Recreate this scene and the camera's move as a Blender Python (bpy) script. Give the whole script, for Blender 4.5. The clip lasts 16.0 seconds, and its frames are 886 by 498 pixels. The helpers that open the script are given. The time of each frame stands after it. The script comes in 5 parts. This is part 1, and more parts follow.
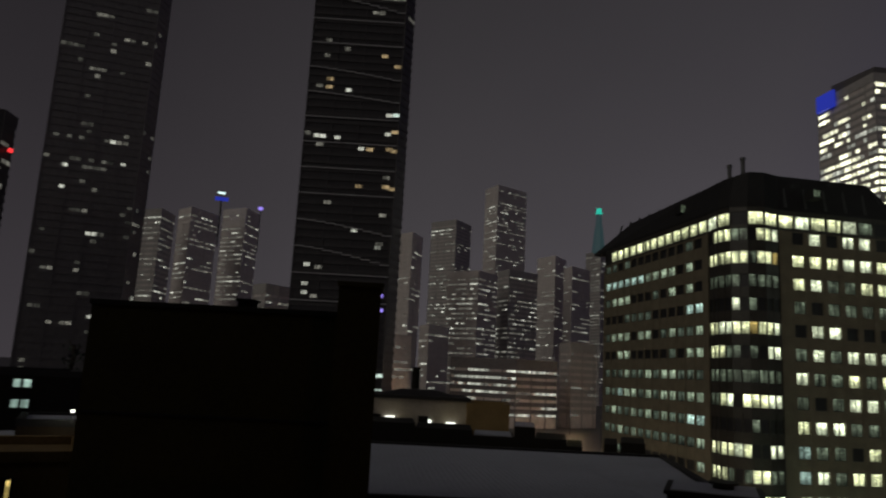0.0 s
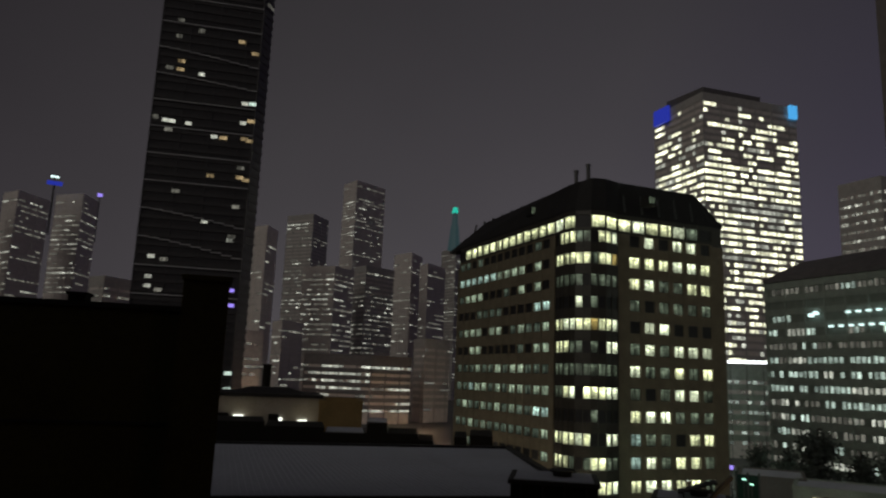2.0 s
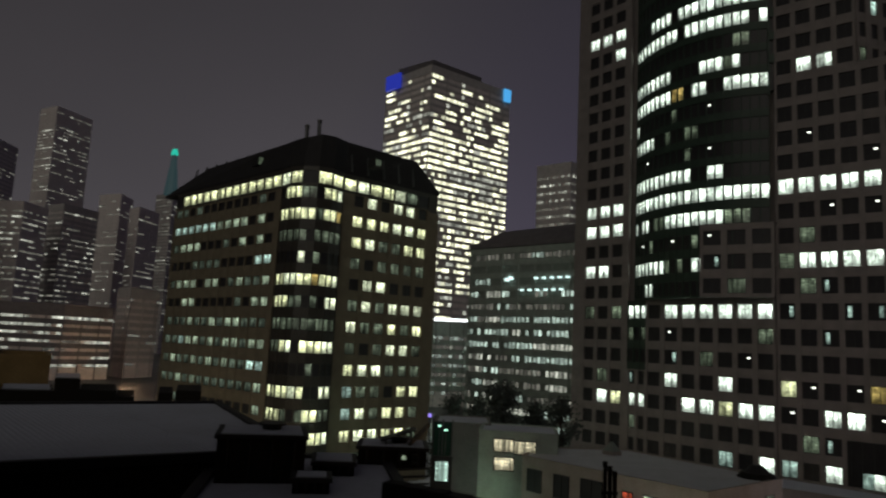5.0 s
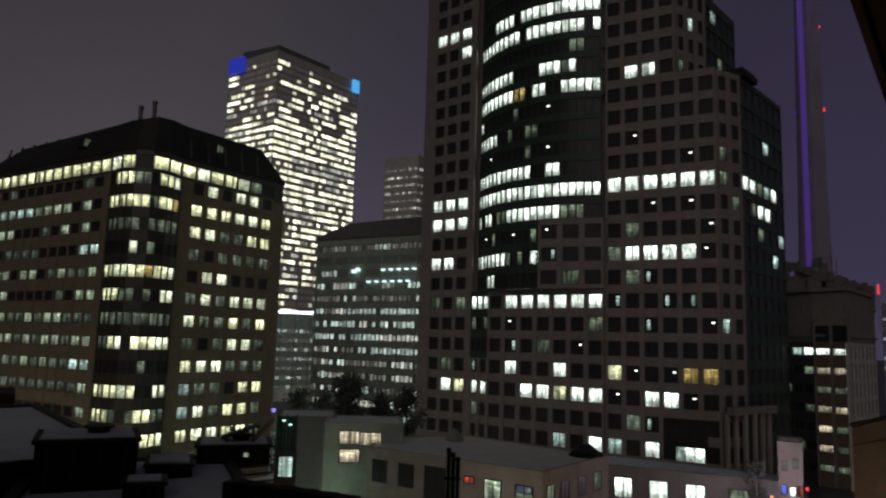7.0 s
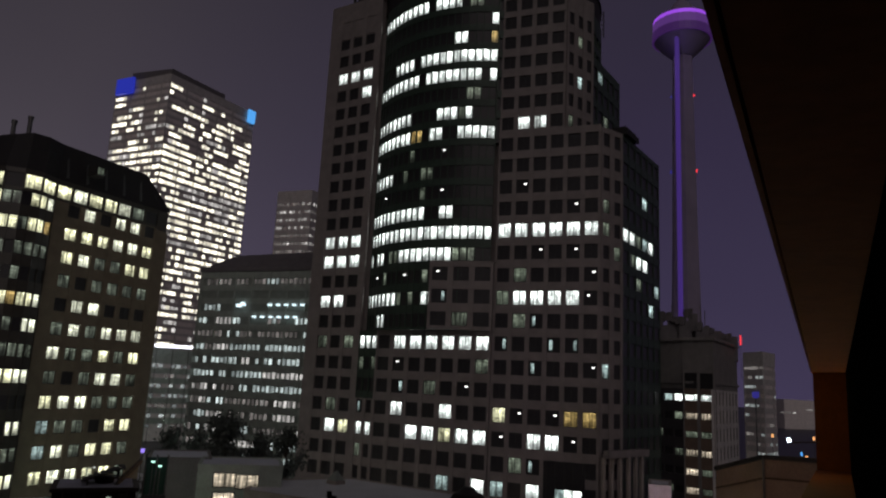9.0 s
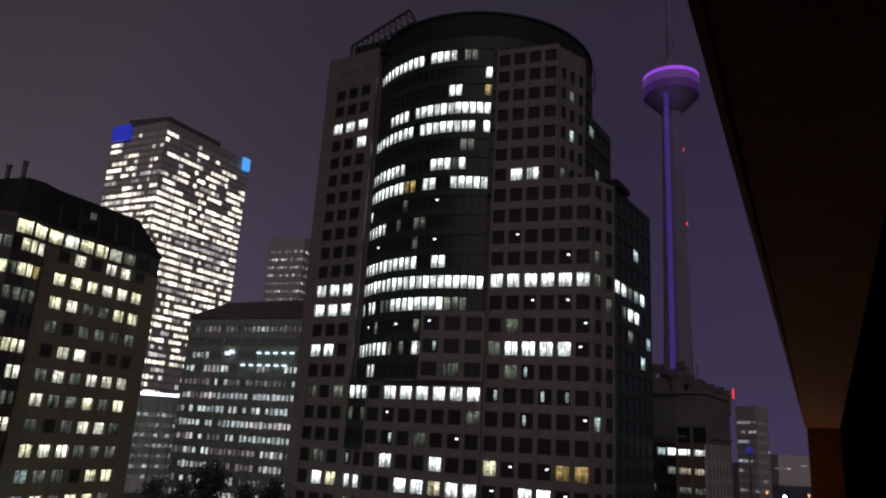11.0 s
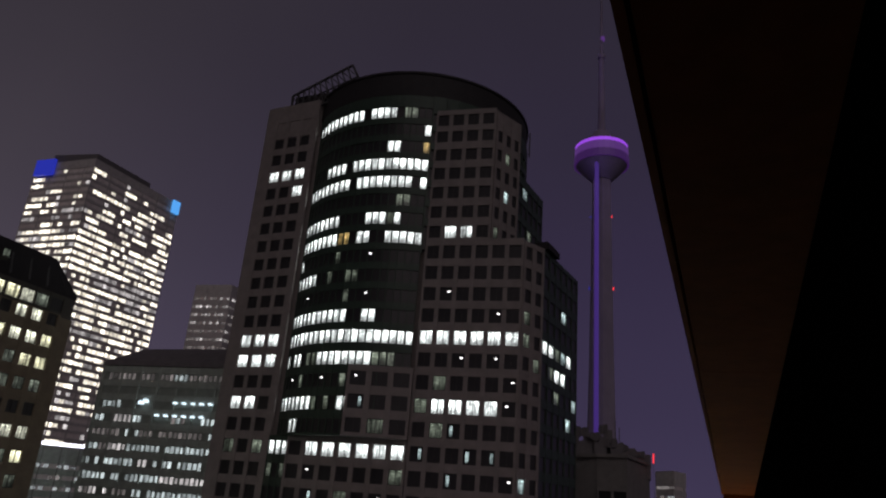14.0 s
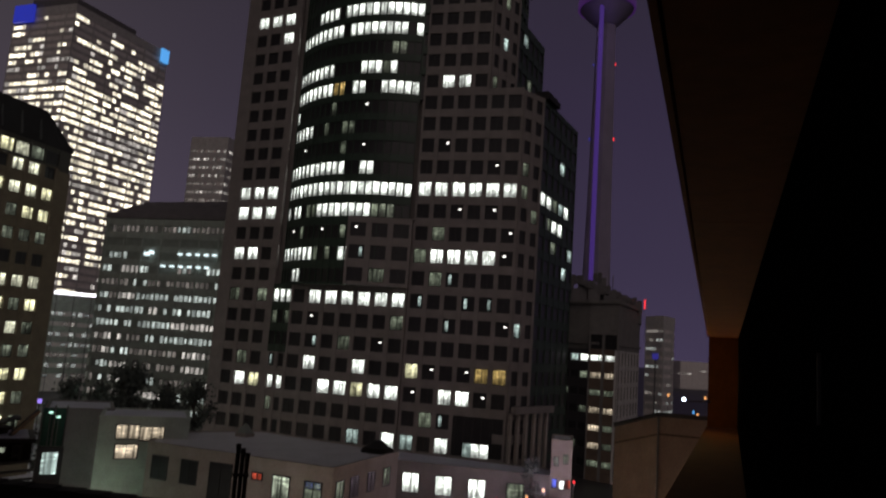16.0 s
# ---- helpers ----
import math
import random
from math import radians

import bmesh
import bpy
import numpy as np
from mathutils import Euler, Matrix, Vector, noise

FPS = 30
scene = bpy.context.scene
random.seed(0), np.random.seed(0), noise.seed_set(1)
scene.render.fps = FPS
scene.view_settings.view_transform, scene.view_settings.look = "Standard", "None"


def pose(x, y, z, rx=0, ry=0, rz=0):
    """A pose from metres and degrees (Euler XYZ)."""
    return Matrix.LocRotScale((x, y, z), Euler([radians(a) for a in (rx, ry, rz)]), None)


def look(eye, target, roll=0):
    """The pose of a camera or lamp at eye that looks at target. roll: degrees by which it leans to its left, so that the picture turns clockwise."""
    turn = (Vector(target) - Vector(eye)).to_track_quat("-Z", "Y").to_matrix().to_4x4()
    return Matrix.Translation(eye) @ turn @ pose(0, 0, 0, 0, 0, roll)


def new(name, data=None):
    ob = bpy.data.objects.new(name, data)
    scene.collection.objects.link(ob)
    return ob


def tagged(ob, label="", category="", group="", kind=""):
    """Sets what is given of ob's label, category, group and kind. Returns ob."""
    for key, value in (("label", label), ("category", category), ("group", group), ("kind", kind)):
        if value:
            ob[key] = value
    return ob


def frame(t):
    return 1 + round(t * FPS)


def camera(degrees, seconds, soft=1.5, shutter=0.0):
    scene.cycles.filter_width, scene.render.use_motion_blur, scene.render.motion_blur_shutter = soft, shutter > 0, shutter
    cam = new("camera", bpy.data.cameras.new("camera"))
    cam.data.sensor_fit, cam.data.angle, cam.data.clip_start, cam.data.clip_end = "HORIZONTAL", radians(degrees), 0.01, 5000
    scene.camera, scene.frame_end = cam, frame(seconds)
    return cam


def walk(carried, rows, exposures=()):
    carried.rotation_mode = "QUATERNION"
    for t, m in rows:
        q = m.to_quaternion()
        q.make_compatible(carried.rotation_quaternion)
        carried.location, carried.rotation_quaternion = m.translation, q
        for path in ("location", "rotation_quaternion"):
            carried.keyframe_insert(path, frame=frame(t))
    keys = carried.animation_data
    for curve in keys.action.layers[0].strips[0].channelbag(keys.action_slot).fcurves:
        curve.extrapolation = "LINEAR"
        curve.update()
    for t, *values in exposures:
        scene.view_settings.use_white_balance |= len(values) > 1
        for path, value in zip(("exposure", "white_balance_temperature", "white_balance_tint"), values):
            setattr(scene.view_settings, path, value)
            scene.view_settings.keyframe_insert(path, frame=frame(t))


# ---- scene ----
# ---------------------------------------------------------------- camera
EYE = 26.0
cam = camera(63.5, 16.0, soft=2.15, shutter=0.5)
# seconds, heading, pitch, roll, and the small sway of the arm that holds it
ROWS = [
    (0.0, -0.00, 10.03, 2.99), (0.5, -3.31, 10.37, 2.15), (1.0, -5.44, 10.31, 1.85), (1.5, -8.07, 10.25, 2.09),
    (2.0, -11.56, 10.24, 2.28), (2.5, -14.52, 9.98, 2.21), (3.0, -17.98, 9.98, 2.41), (3.5, -20.63, 9.72, 2.97),
    (4.0, -25.16, 8.72, 3.23), (6.5, -43.24, 7.46, 1.71), (7.0, -46.07, 7.48, 1.67), (7.5, -49.64, 7.59, 1.83),
    (8.0, -53.00, 8.19, 2.19), (8.5, -54.12, 9.45, 2.49), (9.0, -54.70, 10.96, 2.84), (11.5, -56.07, 15.90, 4.01),
    (12.0, -57.89, 16.90, 5.14), (12.5, -59.05, 18.71, 5.53), (13.0, -59.93, 19.81, 4.98), (13.5, -60.50, 20.44, 4.95),
    (14.0, -60.49, 19.73, 4.56), (14.5, -60.91, 17.23, 4.70), (15.0, -61.44, 13.90, 4.89), (15.5, -62.02, 10.98, 4.19),
    (16.0, -61.50, 7.95, 4.08),
]
# how far the arm sways along the wall and away from it
ALONG = [(0.0, -0.05), (2.5, 0.03), (16.0, 0.03)]
OFF = [(0.0, 0.0), (6.5, 0.03), (8.0, 0.055), (9.0, 0.045), (11.5, 0.092), (12.5, 0.112), (13.5, 0.106), (14.0, 0.102), (14.5, 0.095), (15.0, 0.088), (16.0, 0.082)]
WALL_DIR = Vector((math.sin(radians(83.1)), math.cos(radians(83.1)), 0))
WALL_OUT = Vector((-WALL_DIR.y, WALL_DIR.x, 0))


def sway(t, keys):
    return float(np.interp(t, [k[0] for k in keys], [k[1] for k in keys]))


def aim(t, yaw, pitch, roll):
    a, p = radians(-yaw), radians(pitch)
    way = Vector((math.sin(a) * math.cos(p), math.cos(a) * math.cos(p), math.sin(p)))
    eye = Vector((0, 0, EYE)) + WALL_DIR * sway(t, ALONG) + WALL_OUT * sway(t, OFF)
    return look(eye, eye + way * 10, roll)


# the camera's white balance drifts from greenish to violet as the tower comes into view
TINTS = [(0.0, 0, 6650, -2), (3.5, 0, 6650, -3), (7.0, 0, 6580, 3), (8.5, 0, 6430, 12), (12.0, 0, 6280, 20), (13.5, 0, 6290, 20), (14.5, 0, 6370, 18), (15.5, 0, 6560, 15), (16.0, 0, 6680, 15)]
walk(cam, [(t, aim(t, yaw, pitch, roll)) for t, yaw, pitch, roll in ROWS], TINTS)

# ---------------------------------------------------------------- sky and light
world = bpy.data.worlds.new("night_sky")
scene.world = world
world.use_nodes = True
wn, wl = world.node_tree.nodes, world.node_tree.links
wn.clear()
w_out, w_bg = wn.new("ShaderNodeOutputWorld"), wn.new("ShaderNodeBackground")
w_tc, w_dot = wn.new("ShaderNodeTexCoord"), wn.new("ShaderNodeVectorMath")
w_dot.operation = "DOT_PRODUCT"
w_dot.inputs[1].default_value = (math.sin(radians(80)), math.cos(radians(80)), 0)
w_az = wn.new("ShaderNodeMapRange")
w_az.inputs["From Min"].default_value, w_az.inputs["From Max"].default_value = -0.5, 1.0
w_ramp = wn.new("ShaderNodeValToRGB")
stops = w_ramp.color_ramp.elements
stops[0].position, stops[0].color = 0.15, (0.033, 0.0275, 0.034, 1)
stops[1].position, stops[1].color = 1.0, (0.035, 0.028, 0.056, 1)
for pos, col in ((0.44, (0.057, 0.049, 0.0585)), (0.70, (0.065, 0.056, 0.069)), (0.87, (0.050, 0.0415, 0.066)), (0.96, (0.037, 0.0285, 0.059))):
    stops.new(pos).color = (*col, 1)
w_sep, w_up = wn.new("ShaderNodeSeparateXYZ"), wn.new("ShaderNodeMapRange")
w_up.inputs["From Min"].default_value, w_up.inputs["From Max"].default_value = -0.05, 0.65
w_up.inputs["To Min"].default_value, w_up.inputs["To Max"].default_value = 1.0, 0.0
w_pow, w_add = wn.new("ShaderNodeMath"), wn.new("ShaderNodeMath")
w_pow.operation, w_pow.inputs[1].default_value = "POWER", 1.5
w_add.operation, w_add.inputs[1].default_value, w_add.inputs[2].default_value = "MULTIPLY_ADD", 1.03, 0.5
w_noise = wn.new("ShaderNodeTexNoise")
w_noise.inputs["Scale"].default_value, w_noise.inputs["Detail"].default_value = 2.2, 3
w_nr = wn.new("ShaderNodeMapRange")
w_nr.inputs["To Min"].default_value, w_nr.inputs["To Max"].default_value = 0.85, 1.15
w_mul, w_mul2 = wn.new("ShaderNodeMath"), wn.new("ShaderNodeMath")
w_mul.operation = w_mul2.operation = "MULTIPLY"
w_mul2.inputs[1].default_value = 1.0
wl.new(w_tc.outputs["Generated"], w_dot.inputs[0])
wl.new(w_dot.outputs["Value"], w_az.inputs["Value"])
wl.new(w_az.outputs[0], w_ramp.inputs[0])
wl.new(w_tc.outputs["Generated"], w_sep.inputs[0])
wl.new(w_sep.outputs["Z"], w_up.inputs["Value"])
wl.new(w_tc.outputs["Generated"], w_noise.inputs["Vector"])
wl.new(w_noise.outputs["Fac"], w_nr.inputs["Value"])
wl.new(w_up.outputs[0], w_pow.inputs[0])
wl.new(w_pow.outputs[0], w_add.inputs[0])
wl.new(w_add.outputs[0], w_mul.inputs[0])
wl.new(w_nr.outputs[0], w_mul.inputs[1])
wl.new(w_mul.outputs[0], w_mul2.inputs[0])
wl.new(w_ramp.outputs[0], w_bg.inputs["Color"])
wl.new(w_mul2.outputs[0], w_bg.inputs["Strength"])
wl.new(w_bg.outputs[0], w_out.inputs["Surface"])

# the glow of the city behind the viewer's own building, thrown back by the low cloud
glow = new("city_glow", bpy.data.lights.new("city_glow", "SUN"))
glow.data.energy, glow.data.angle, glow.data.color = 0.30, radians(50), (1.0, 0.89, 0.83)
glow.matrix_world = look((0, 0, 0), (0.75, 0.55, -0.42))

# ---------------------------------------------------------------- materials


def mat(name, base, rough=0.8, metal=0.0, spread=0.25, scale=0.6, fine=8.0, bump=0.15, spec=0.3, per_piece=0.0):
    m = bpy.data.materials.new(name)
    m.use_nodes = True
    n, l = m.node_tree.nodes, m.node_tree.links
    b = n["Principled BSDF"]
    b.inputs["Roughness"].default_value, b.inputs["Metallic"].default_value = rough, metal
    b.inputs["Specular IOR Level"].default_value = spec
    tc = n.new("ShaderNodeTexCoord")
    big, small = n.new("ShaderNodeTexNoise"), n.new("ShaderNodeTexNoise")
    big.inputs["Scale"].default_value, big.inputs["Detail"].default_value = scale, 4
    small.inputs["Scale"].default_value, small.inputs["Detail"].default_value = fine, 5
    l.new(tc.outputs["Object"], big.inputs["Vector"])
    l.new(tc.outputs["Object"], small.inputs["Vector"])
    add = n.new("ShaderNodeMath")
    add.operation = "ADD"
    l.new(big.outputs["Fac"], add.inputs[0])
    l.new(small.outputs["Fac"], add.inputs[1])
    last = add
    if per_piece:
        oi, sc, ad = n.new("ShaderNodeObjectInfo"), n.new("ShaderNodeMath"), n.new("ShaderNodeMath")
        sc.operation, ad.operation = "MULTIPLY", "ADD"
        sc.inputs[1].default_value = per_piece
        l.new(oi.outputs["Random"], sc.inputs[0])
        l.new(sc.outputs[0], ad.inputs[0])
        l.new(add.outputs[0], ad.inputs[1])
        last = ad
    mr = n.new("ShaderNodeMapRange")
    mr.inputs["From Min"].default_value, mr.inputs["From Max"].default_value = 0.6, 1.4
    mr.inputs["To Min"].default_value, mr.inputs["To Max"].default_value = 1 - spread, 1 + spread
    l.new(last.outputs[0], mr.inputs["Value"])
    mx = n.new("ShaderNodeVectorMath")
    mx.operation = "SCALE"
    mx.inputs[0].default_value = base
    l.new(mr.outputs[0], mx.inputs["Scale"])
    l.new(mx.outputs[0], b.inputs["Base Color"])
    if bump:
        bp = n.new("ShaderNodeBump")
        bp.inputs["Strength"].default_value, bp.inputs["Distance"].default_value = bump, 0.05
        l.new(small.outputs["Fac"], bp.inputs["Height"])
        l.new(bp.outputs[0], b.inputs["Normal"])
    return m


def lit(name, color, power, island=False, size=0.9, low=0.25):
    """A lit room behind glass: ceiling lights, blinds and furniture make it uneven."""
    m = bpy.data.materials.new(name)
    m.use_nodes = True
    n, l = m.node_tree.nodes, m.node_tree.links
    b = n["Principled BSDF"]
    b.inputs["Base Color"].default_value, b.inputs["Roughness"].default_value = (0.02, 0.02, 0.02, 1), 0.2
    b.inputs["Emission Color"].default_value = (*color, 1)
    tc = n.new("ShaderNodeTexCoord")
    if island:
        rnd = n.new("ShaderNodeNewGeometry").outputs["Random Per Island"]
    else:
        rnd = n.new("ShaderNodeObjectInfo").outputs["Random"]
    off = n.new("ShaderNodeMath")
    off.operation = "MULTIPLY"
    off.inputs[1].default_value = 37.0
    l.new(rnd, off.inputs[0])
    mp = n.new("ShaderNodeMapping")
    mp.inputs["Scale"].default_value = (1.0, 1.0, 0.55)
    l.new(tc.outputs["Object"], mp.inputs["Vector"])
    no = n.new("ShaderNodeTexNoise")
    no.noise_dimensions = "4D"
    no.inputs["Scale"].default_value, no.inputs["Detail"].default_value = size, 3
    l.new(mp.outputs[0], no.inputs["Vector"])
    l.new(off.outputs[0], no.inputs["W"])
    mr = n.new("ShaderNodeMapRange")
    mr.inputs["From Min"].default_value, mr.inputs["From Max"].default_value = 0.33, 0.66
    mr.inputs["To Min"].default_value, mr.inputs["To Max"].default_value = low * power, 1.35 * power
    l.new(no.outputs["Fac"], mr.inputs["Value"])
    mr2 = n.new("ShaderNodeMapRange")
    mr2.inputs["To Min"].default_value, mr2.inputs["To Max"].default_value = 0.55, 1.25
    l.new(rnd, mr2.inputs["Value"])
    mu = n.new("ShaderNodeMath")
    mu.operation = "MULTIPLY"
    l.new(mr.outputs[0], mu.inputs[0])
    l.new(mr2.outputs[0], mu.inputs[1])
    # hanging blinds and curtains: streaks that run from head to sill
    mp2 = n.new("ShaderNodeMapping")
    mp2.inputs["Scale"].default_value = (4.2, 4.2, 0.22)
    l.new(tc.outputs["Object"], mp2.inputs["Vector"])
    blinds = n.new("ShaderNodeTexNoise")
    blinds.noise_dimensions = "4D"
    blinds.inputs["Scale"].default_value, blinds.inputs["Detail"].default_value = 1.0, 2
    l.new(mp2.outputs[0], blinds.inputs["Vector"])
    l.new(off.outputs[0], blinds.inputs["W"])
    mr3 = n.new("ShaderNodeMapRange")
    mr3.inputs["From Min"].default_value, mr3.inputs["From Max"].default_value = 0.36, 0.58
    mr3.inputs["To Min"].default_value, mr3.inputs["To Max"].default_value = 0.30, 1.2
    l.new(blinds.outputs["Fac"], mr3.inputs["Value"])
    mu2 = n.new("ShaderNodeMath")
    mu2.operation = "MULTIPLY"
    l.new(mu.outputs[0], mu2.inputs[0])
    l.new(mr3.outputs[0], mu2.inputs[1])
    if not island:
        # ceiling tubes in the upper half, desks and shelves against the light below
        sep, tall = n.new("ShaderNodeSeparateXYZ"), n.new("ShaderNodeMapRange")
        l.new(tc.outputs["Object"], sep.inputs[0])
        clutter = n.new("ShaderNodeTexNoise")
        clutter.noise_dimensions = "4D"
        clutter.inputs["Scale"].default_value, clutter.inputs["Detail"].default_value = 1.9, 3
        l.new(tc.outputs["Object"], clutter.inputs["Vector"])
        l.new(off.outputs[0], clutter.inputs["W"])
        wob = n.new("ShaderNodeMath")
        wob.operation = "MULTIPLY_ADD"
        wob.inputs[1].default_value = 2.4
        l.new(clutter.outputs["Fac"], wob.inputs[0])
        l.new(sep.outputs["Z"], wob.inputs[2])
        tall.inputs["From Min"].default_value, tall.inputs["From Max"].default_value = 0.2, 1.3
        tall.inputs["To Min"].default_value, tall.inputs["To Max"].default_value = 0.30, 1.0
        l.new(wob.outputs[0], tall.inputs["Value"])
        mp3 = n.new("ShaderNodeMapping")
        mp3.inputs["Scale"].default_value = (0.9, 0.9, 4.5)
        l.new(tc.outputs["Object"], mp3.inputs["Vector"])
        tubes = n.new("ShaderNodeTexNoise")
        tubes.noise_dimensions = "4D"
        tubes.inputs["Scale"].default_value, tubes.inputs["Detail"].default_value = 1.0, 0
        l.new(mp3.outputs[0], tubes.inputs["Vector"])
        l.new(off.outputs[0], tubes.inputs["W"])
        sr = n.new("ShaderNodeMapRange")
        sr.inputs["From Min"].default_value, sr.inputs["From Max"].default_value = 0.56, 0.68
        sr.inputs["To Min"].default_value, sr.inputs["To Max"].default_value = 0.0, 1.0
        l.new(tubes.outputs["Fac"], sr.inputs["Value"])
        high = n.new("ShaderNodeMapRange")
        high.inputs["From Min"].default_value, high.inputs["From Max"].default_value = -0.3, 0.4
        high.inputs["To Min"].default_value, high.inputs["To Max"].default_value = 0.2, 1.5
        l.new(sep.outputs["Z"], high.inputs["Value"])
        tube = n.new("ShaderNodeMath")
        tube.operation = "MULTIPLY"
        l.new(sr.outputs[0], tube.inputs[0])
        l.new(high.outputs[0], tube.inputs[1])
        ad = n.new("ShaderNodeMath")
        l.new(tall.outputs[0], ad.inputs[0])
        l.new(tube.outputs[0], ad.inputs[1])
        mu3 = n.new("ShaderNodeMath")
        mu3.operation = "MULTIPLY"
        l.new(mu2.outputs[0], mu3.inputs[0])
        l.new(ad.outputs[0], mu3.inputs[1])
        mu2 = mu3
    l.new(mu2.outputs[0], b.inputs["Emission Strength"])
    return m


CONCRETE = mat("precast_concrete", (0.18, 0.155, 0.11), 0.85)
GRANITE = mat("pinkish_granite", (0.20, 0.18, 0.172), 0.6, spread=0.25)
DARK_ROOF = mat("dark_roof_metal", (0.021, 0.020, 0.021), 0.7)
BAY_GREEN = mat("green_tinted_spandrel", (0.034, 0.056, 0.042), 0.5, spec=0.3)
BAY_DARK = mat("dark_bronze_spandrel", (0.045, 0.04, 0.032), 0.4, spec=0.4)
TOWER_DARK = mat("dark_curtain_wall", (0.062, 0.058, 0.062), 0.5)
# paler than the dark tower's: mist is put into the wall colour
TOWER_MIST = mat("mist_grey_curtain_wall", (0.17, 0.16, 0.17), 0.7)
LEDGE = mat("pale_slab_edge", (0.40, 0.39, 0.41), 0.8)
# nearly as pale as the far walls: haze is put into the glazing's colour
FAR_GLASS = mat("haze_pale_glazing", (0.66, 0.61, 0.595), 0.8, spec=0.1)
CONDO_GLASS = mat("black_far_glazing", (0.045, 0.042, 0.046), 0.35, spec=0.4)
# the unlit wall's darkness is put into a near-black, sheenless colour
WALL_BLACK = mat("unlit_black_wall", (0.003, 0.003, 0.003), 1.0, bump=0, spec=0.0)
BROWN_BRICK = mat("brown_brick", (0.15, 0.11, 0.085), 0.9)
NET = mat("green_netting", (0.022, 0.055, 0.04), 0.9)
# both stones are lightened in base colour to stand for haze
HAZY = mat("haze_pale_stone", (0.68, 0.625, 0.61), 0.9)
HAZY_DARK = mat("haze_grey_stone", (0.43, 0.41, 0.405), 0.9)
BLACK = mat("near_black_surface", (0.012, 0.010, 0.008), 0.9)
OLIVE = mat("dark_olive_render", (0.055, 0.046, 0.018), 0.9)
BROWN = mat("dark_brown_stucco", (0.05, 0.032, 0.018), 0.9)
SOFFIT = mat("brown_painted_soffit", (0.085, 0.030, 0.008), 0.85, spread=0.25, scale=1.5, spec=0.1)
SNOW = mat("thin_snow", (0.46, 0.48, 0.55), 0.9, spread=0.12, scale=0.25, fine=3.0, bump=0.3)
SETTLED = mat("settled_snow", (0.50, 0.51, 0.53), 0.9, spread=0.15, scale=0.4, fine=3.0, bump=0.3)
CREAM = mat("cream_render", (0.28, 0.25, 0.225), 0.9)
OCHRE = mat("ochre_brick", (0.26, 0.18, 0.08), 0.9)
ASPHALT = mat("wet_asphalt", (0.05, 0.05, 0.052), 0.45, scale=0.05)
GLASS = mat("dark_window_glass", (0.028, 0.028, 0.030), 0.3, spread=0.3, bump=0, spec=0.25)
FRAME = mat("dark_window_frame", (0.03, 0.03, 0.03), 0.5, bump=0)
METAL = mat("galvanised_duct", (0.10, 0.10, 0.10), 0.5, metal=0.6)
BARK = mat("wet_bark", (0.05, 0.04, 0.035), 0.9)
LEAF = mat("frosted_needles", (0.075, 0.09, 0.08), 0.9, spread=0.5)
# greenish light and mist are put into these two base colours
SAGE = mat("green_haze_panel", (0.30, 0.345, 0.305), 0.7)
SAGE_GLASS = mat("green_haze_glazing", (0.22, 0.255, 0.225), 0.5, spec=0.3)
HOTEL = mat("mid_grey_stone", (0.18, 0.172, 0.165), 0.9)
PLANT = mat("grey_plant_metal", (0.13, 0.122, 0.127), 0.8)
# the violet glow on the concrete is put into its base colour
CN = mat("violet_lit_concrete", (0.25, 0.215, 0.285), 0.9, scale=0.05)

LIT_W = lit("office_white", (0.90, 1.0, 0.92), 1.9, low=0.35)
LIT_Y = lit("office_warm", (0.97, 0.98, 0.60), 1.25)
LIT_M = lit("office_pale_yellow", (0.95, 1.0, 0.74), 1.35, low=0.3)
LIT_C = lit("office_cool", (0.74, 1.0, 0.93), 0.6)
LIT_D = lit("office_dim", (0.82, 1.0, 0.72), 0.16, low=0.15)
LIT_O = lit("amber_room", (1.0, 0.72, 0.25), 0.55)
FAR_W = lit("far_white", (1.0, 0.97, 0.90), 0.62, island=True, size=0.25)
BANK_W = lit("bank_white", (1.0, 0.95, 0.74), 2.1, island=True, size=0.2, low=0.40)
FAR_D = lit("far_dim", (1.0, 0.92, 0.84), 0.18, island=True, size=0.25)
FAR_S = lit("far_pale", (0.90, 1.0, 0.96), 0.36, island=True, size=0.25)
FAR_E = lit("far_faint", (1.0, 0.93, 0.86), 0.075, island=True, size=0.25)
FAR_C = lit("far_cool", (0.85, 1.0, 0.95), 0.72, island=True, size=0.25)
FAR_O = lit("far_amber", (1.0, 0.70, 0.40), 0.45, island=True, size=0.25)
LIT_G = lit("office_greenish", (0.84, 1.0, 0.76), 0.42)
LIT_F = lit("office_faint", (0.80, 1.0, 0.80), 0.10, low=0.15)
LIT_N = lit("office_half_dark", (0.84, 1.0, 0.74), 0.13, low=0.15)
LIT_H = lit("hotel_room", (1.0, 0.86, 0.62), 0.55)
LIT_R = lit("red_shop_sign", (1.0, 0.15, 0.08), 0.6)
LIT_B = lit("blue_shop_sign", (0.12, 0.18, 1.0), 0.8)
KEY = {"w": LIT_W, "y": LIT_Y, "c": LIT_C, "d": LIT_D, "o": LIT_O, "s": GLASS, "n": GLASS, ".": GLASS}


def plain_glow(name, color, power):
    m = bpy.data.materials.new(name)
    m.use_nodes = True
    b = m.node_tree.nodes["Principled BSDF"]
    b.inputs["Base Color"].default_value = (0.02, 0.02, 0.02, 1)
    b.inputs["Emission Color"].default_value, b.inputs["Emission Strength"].default_value = (*color, 1), power
    return m


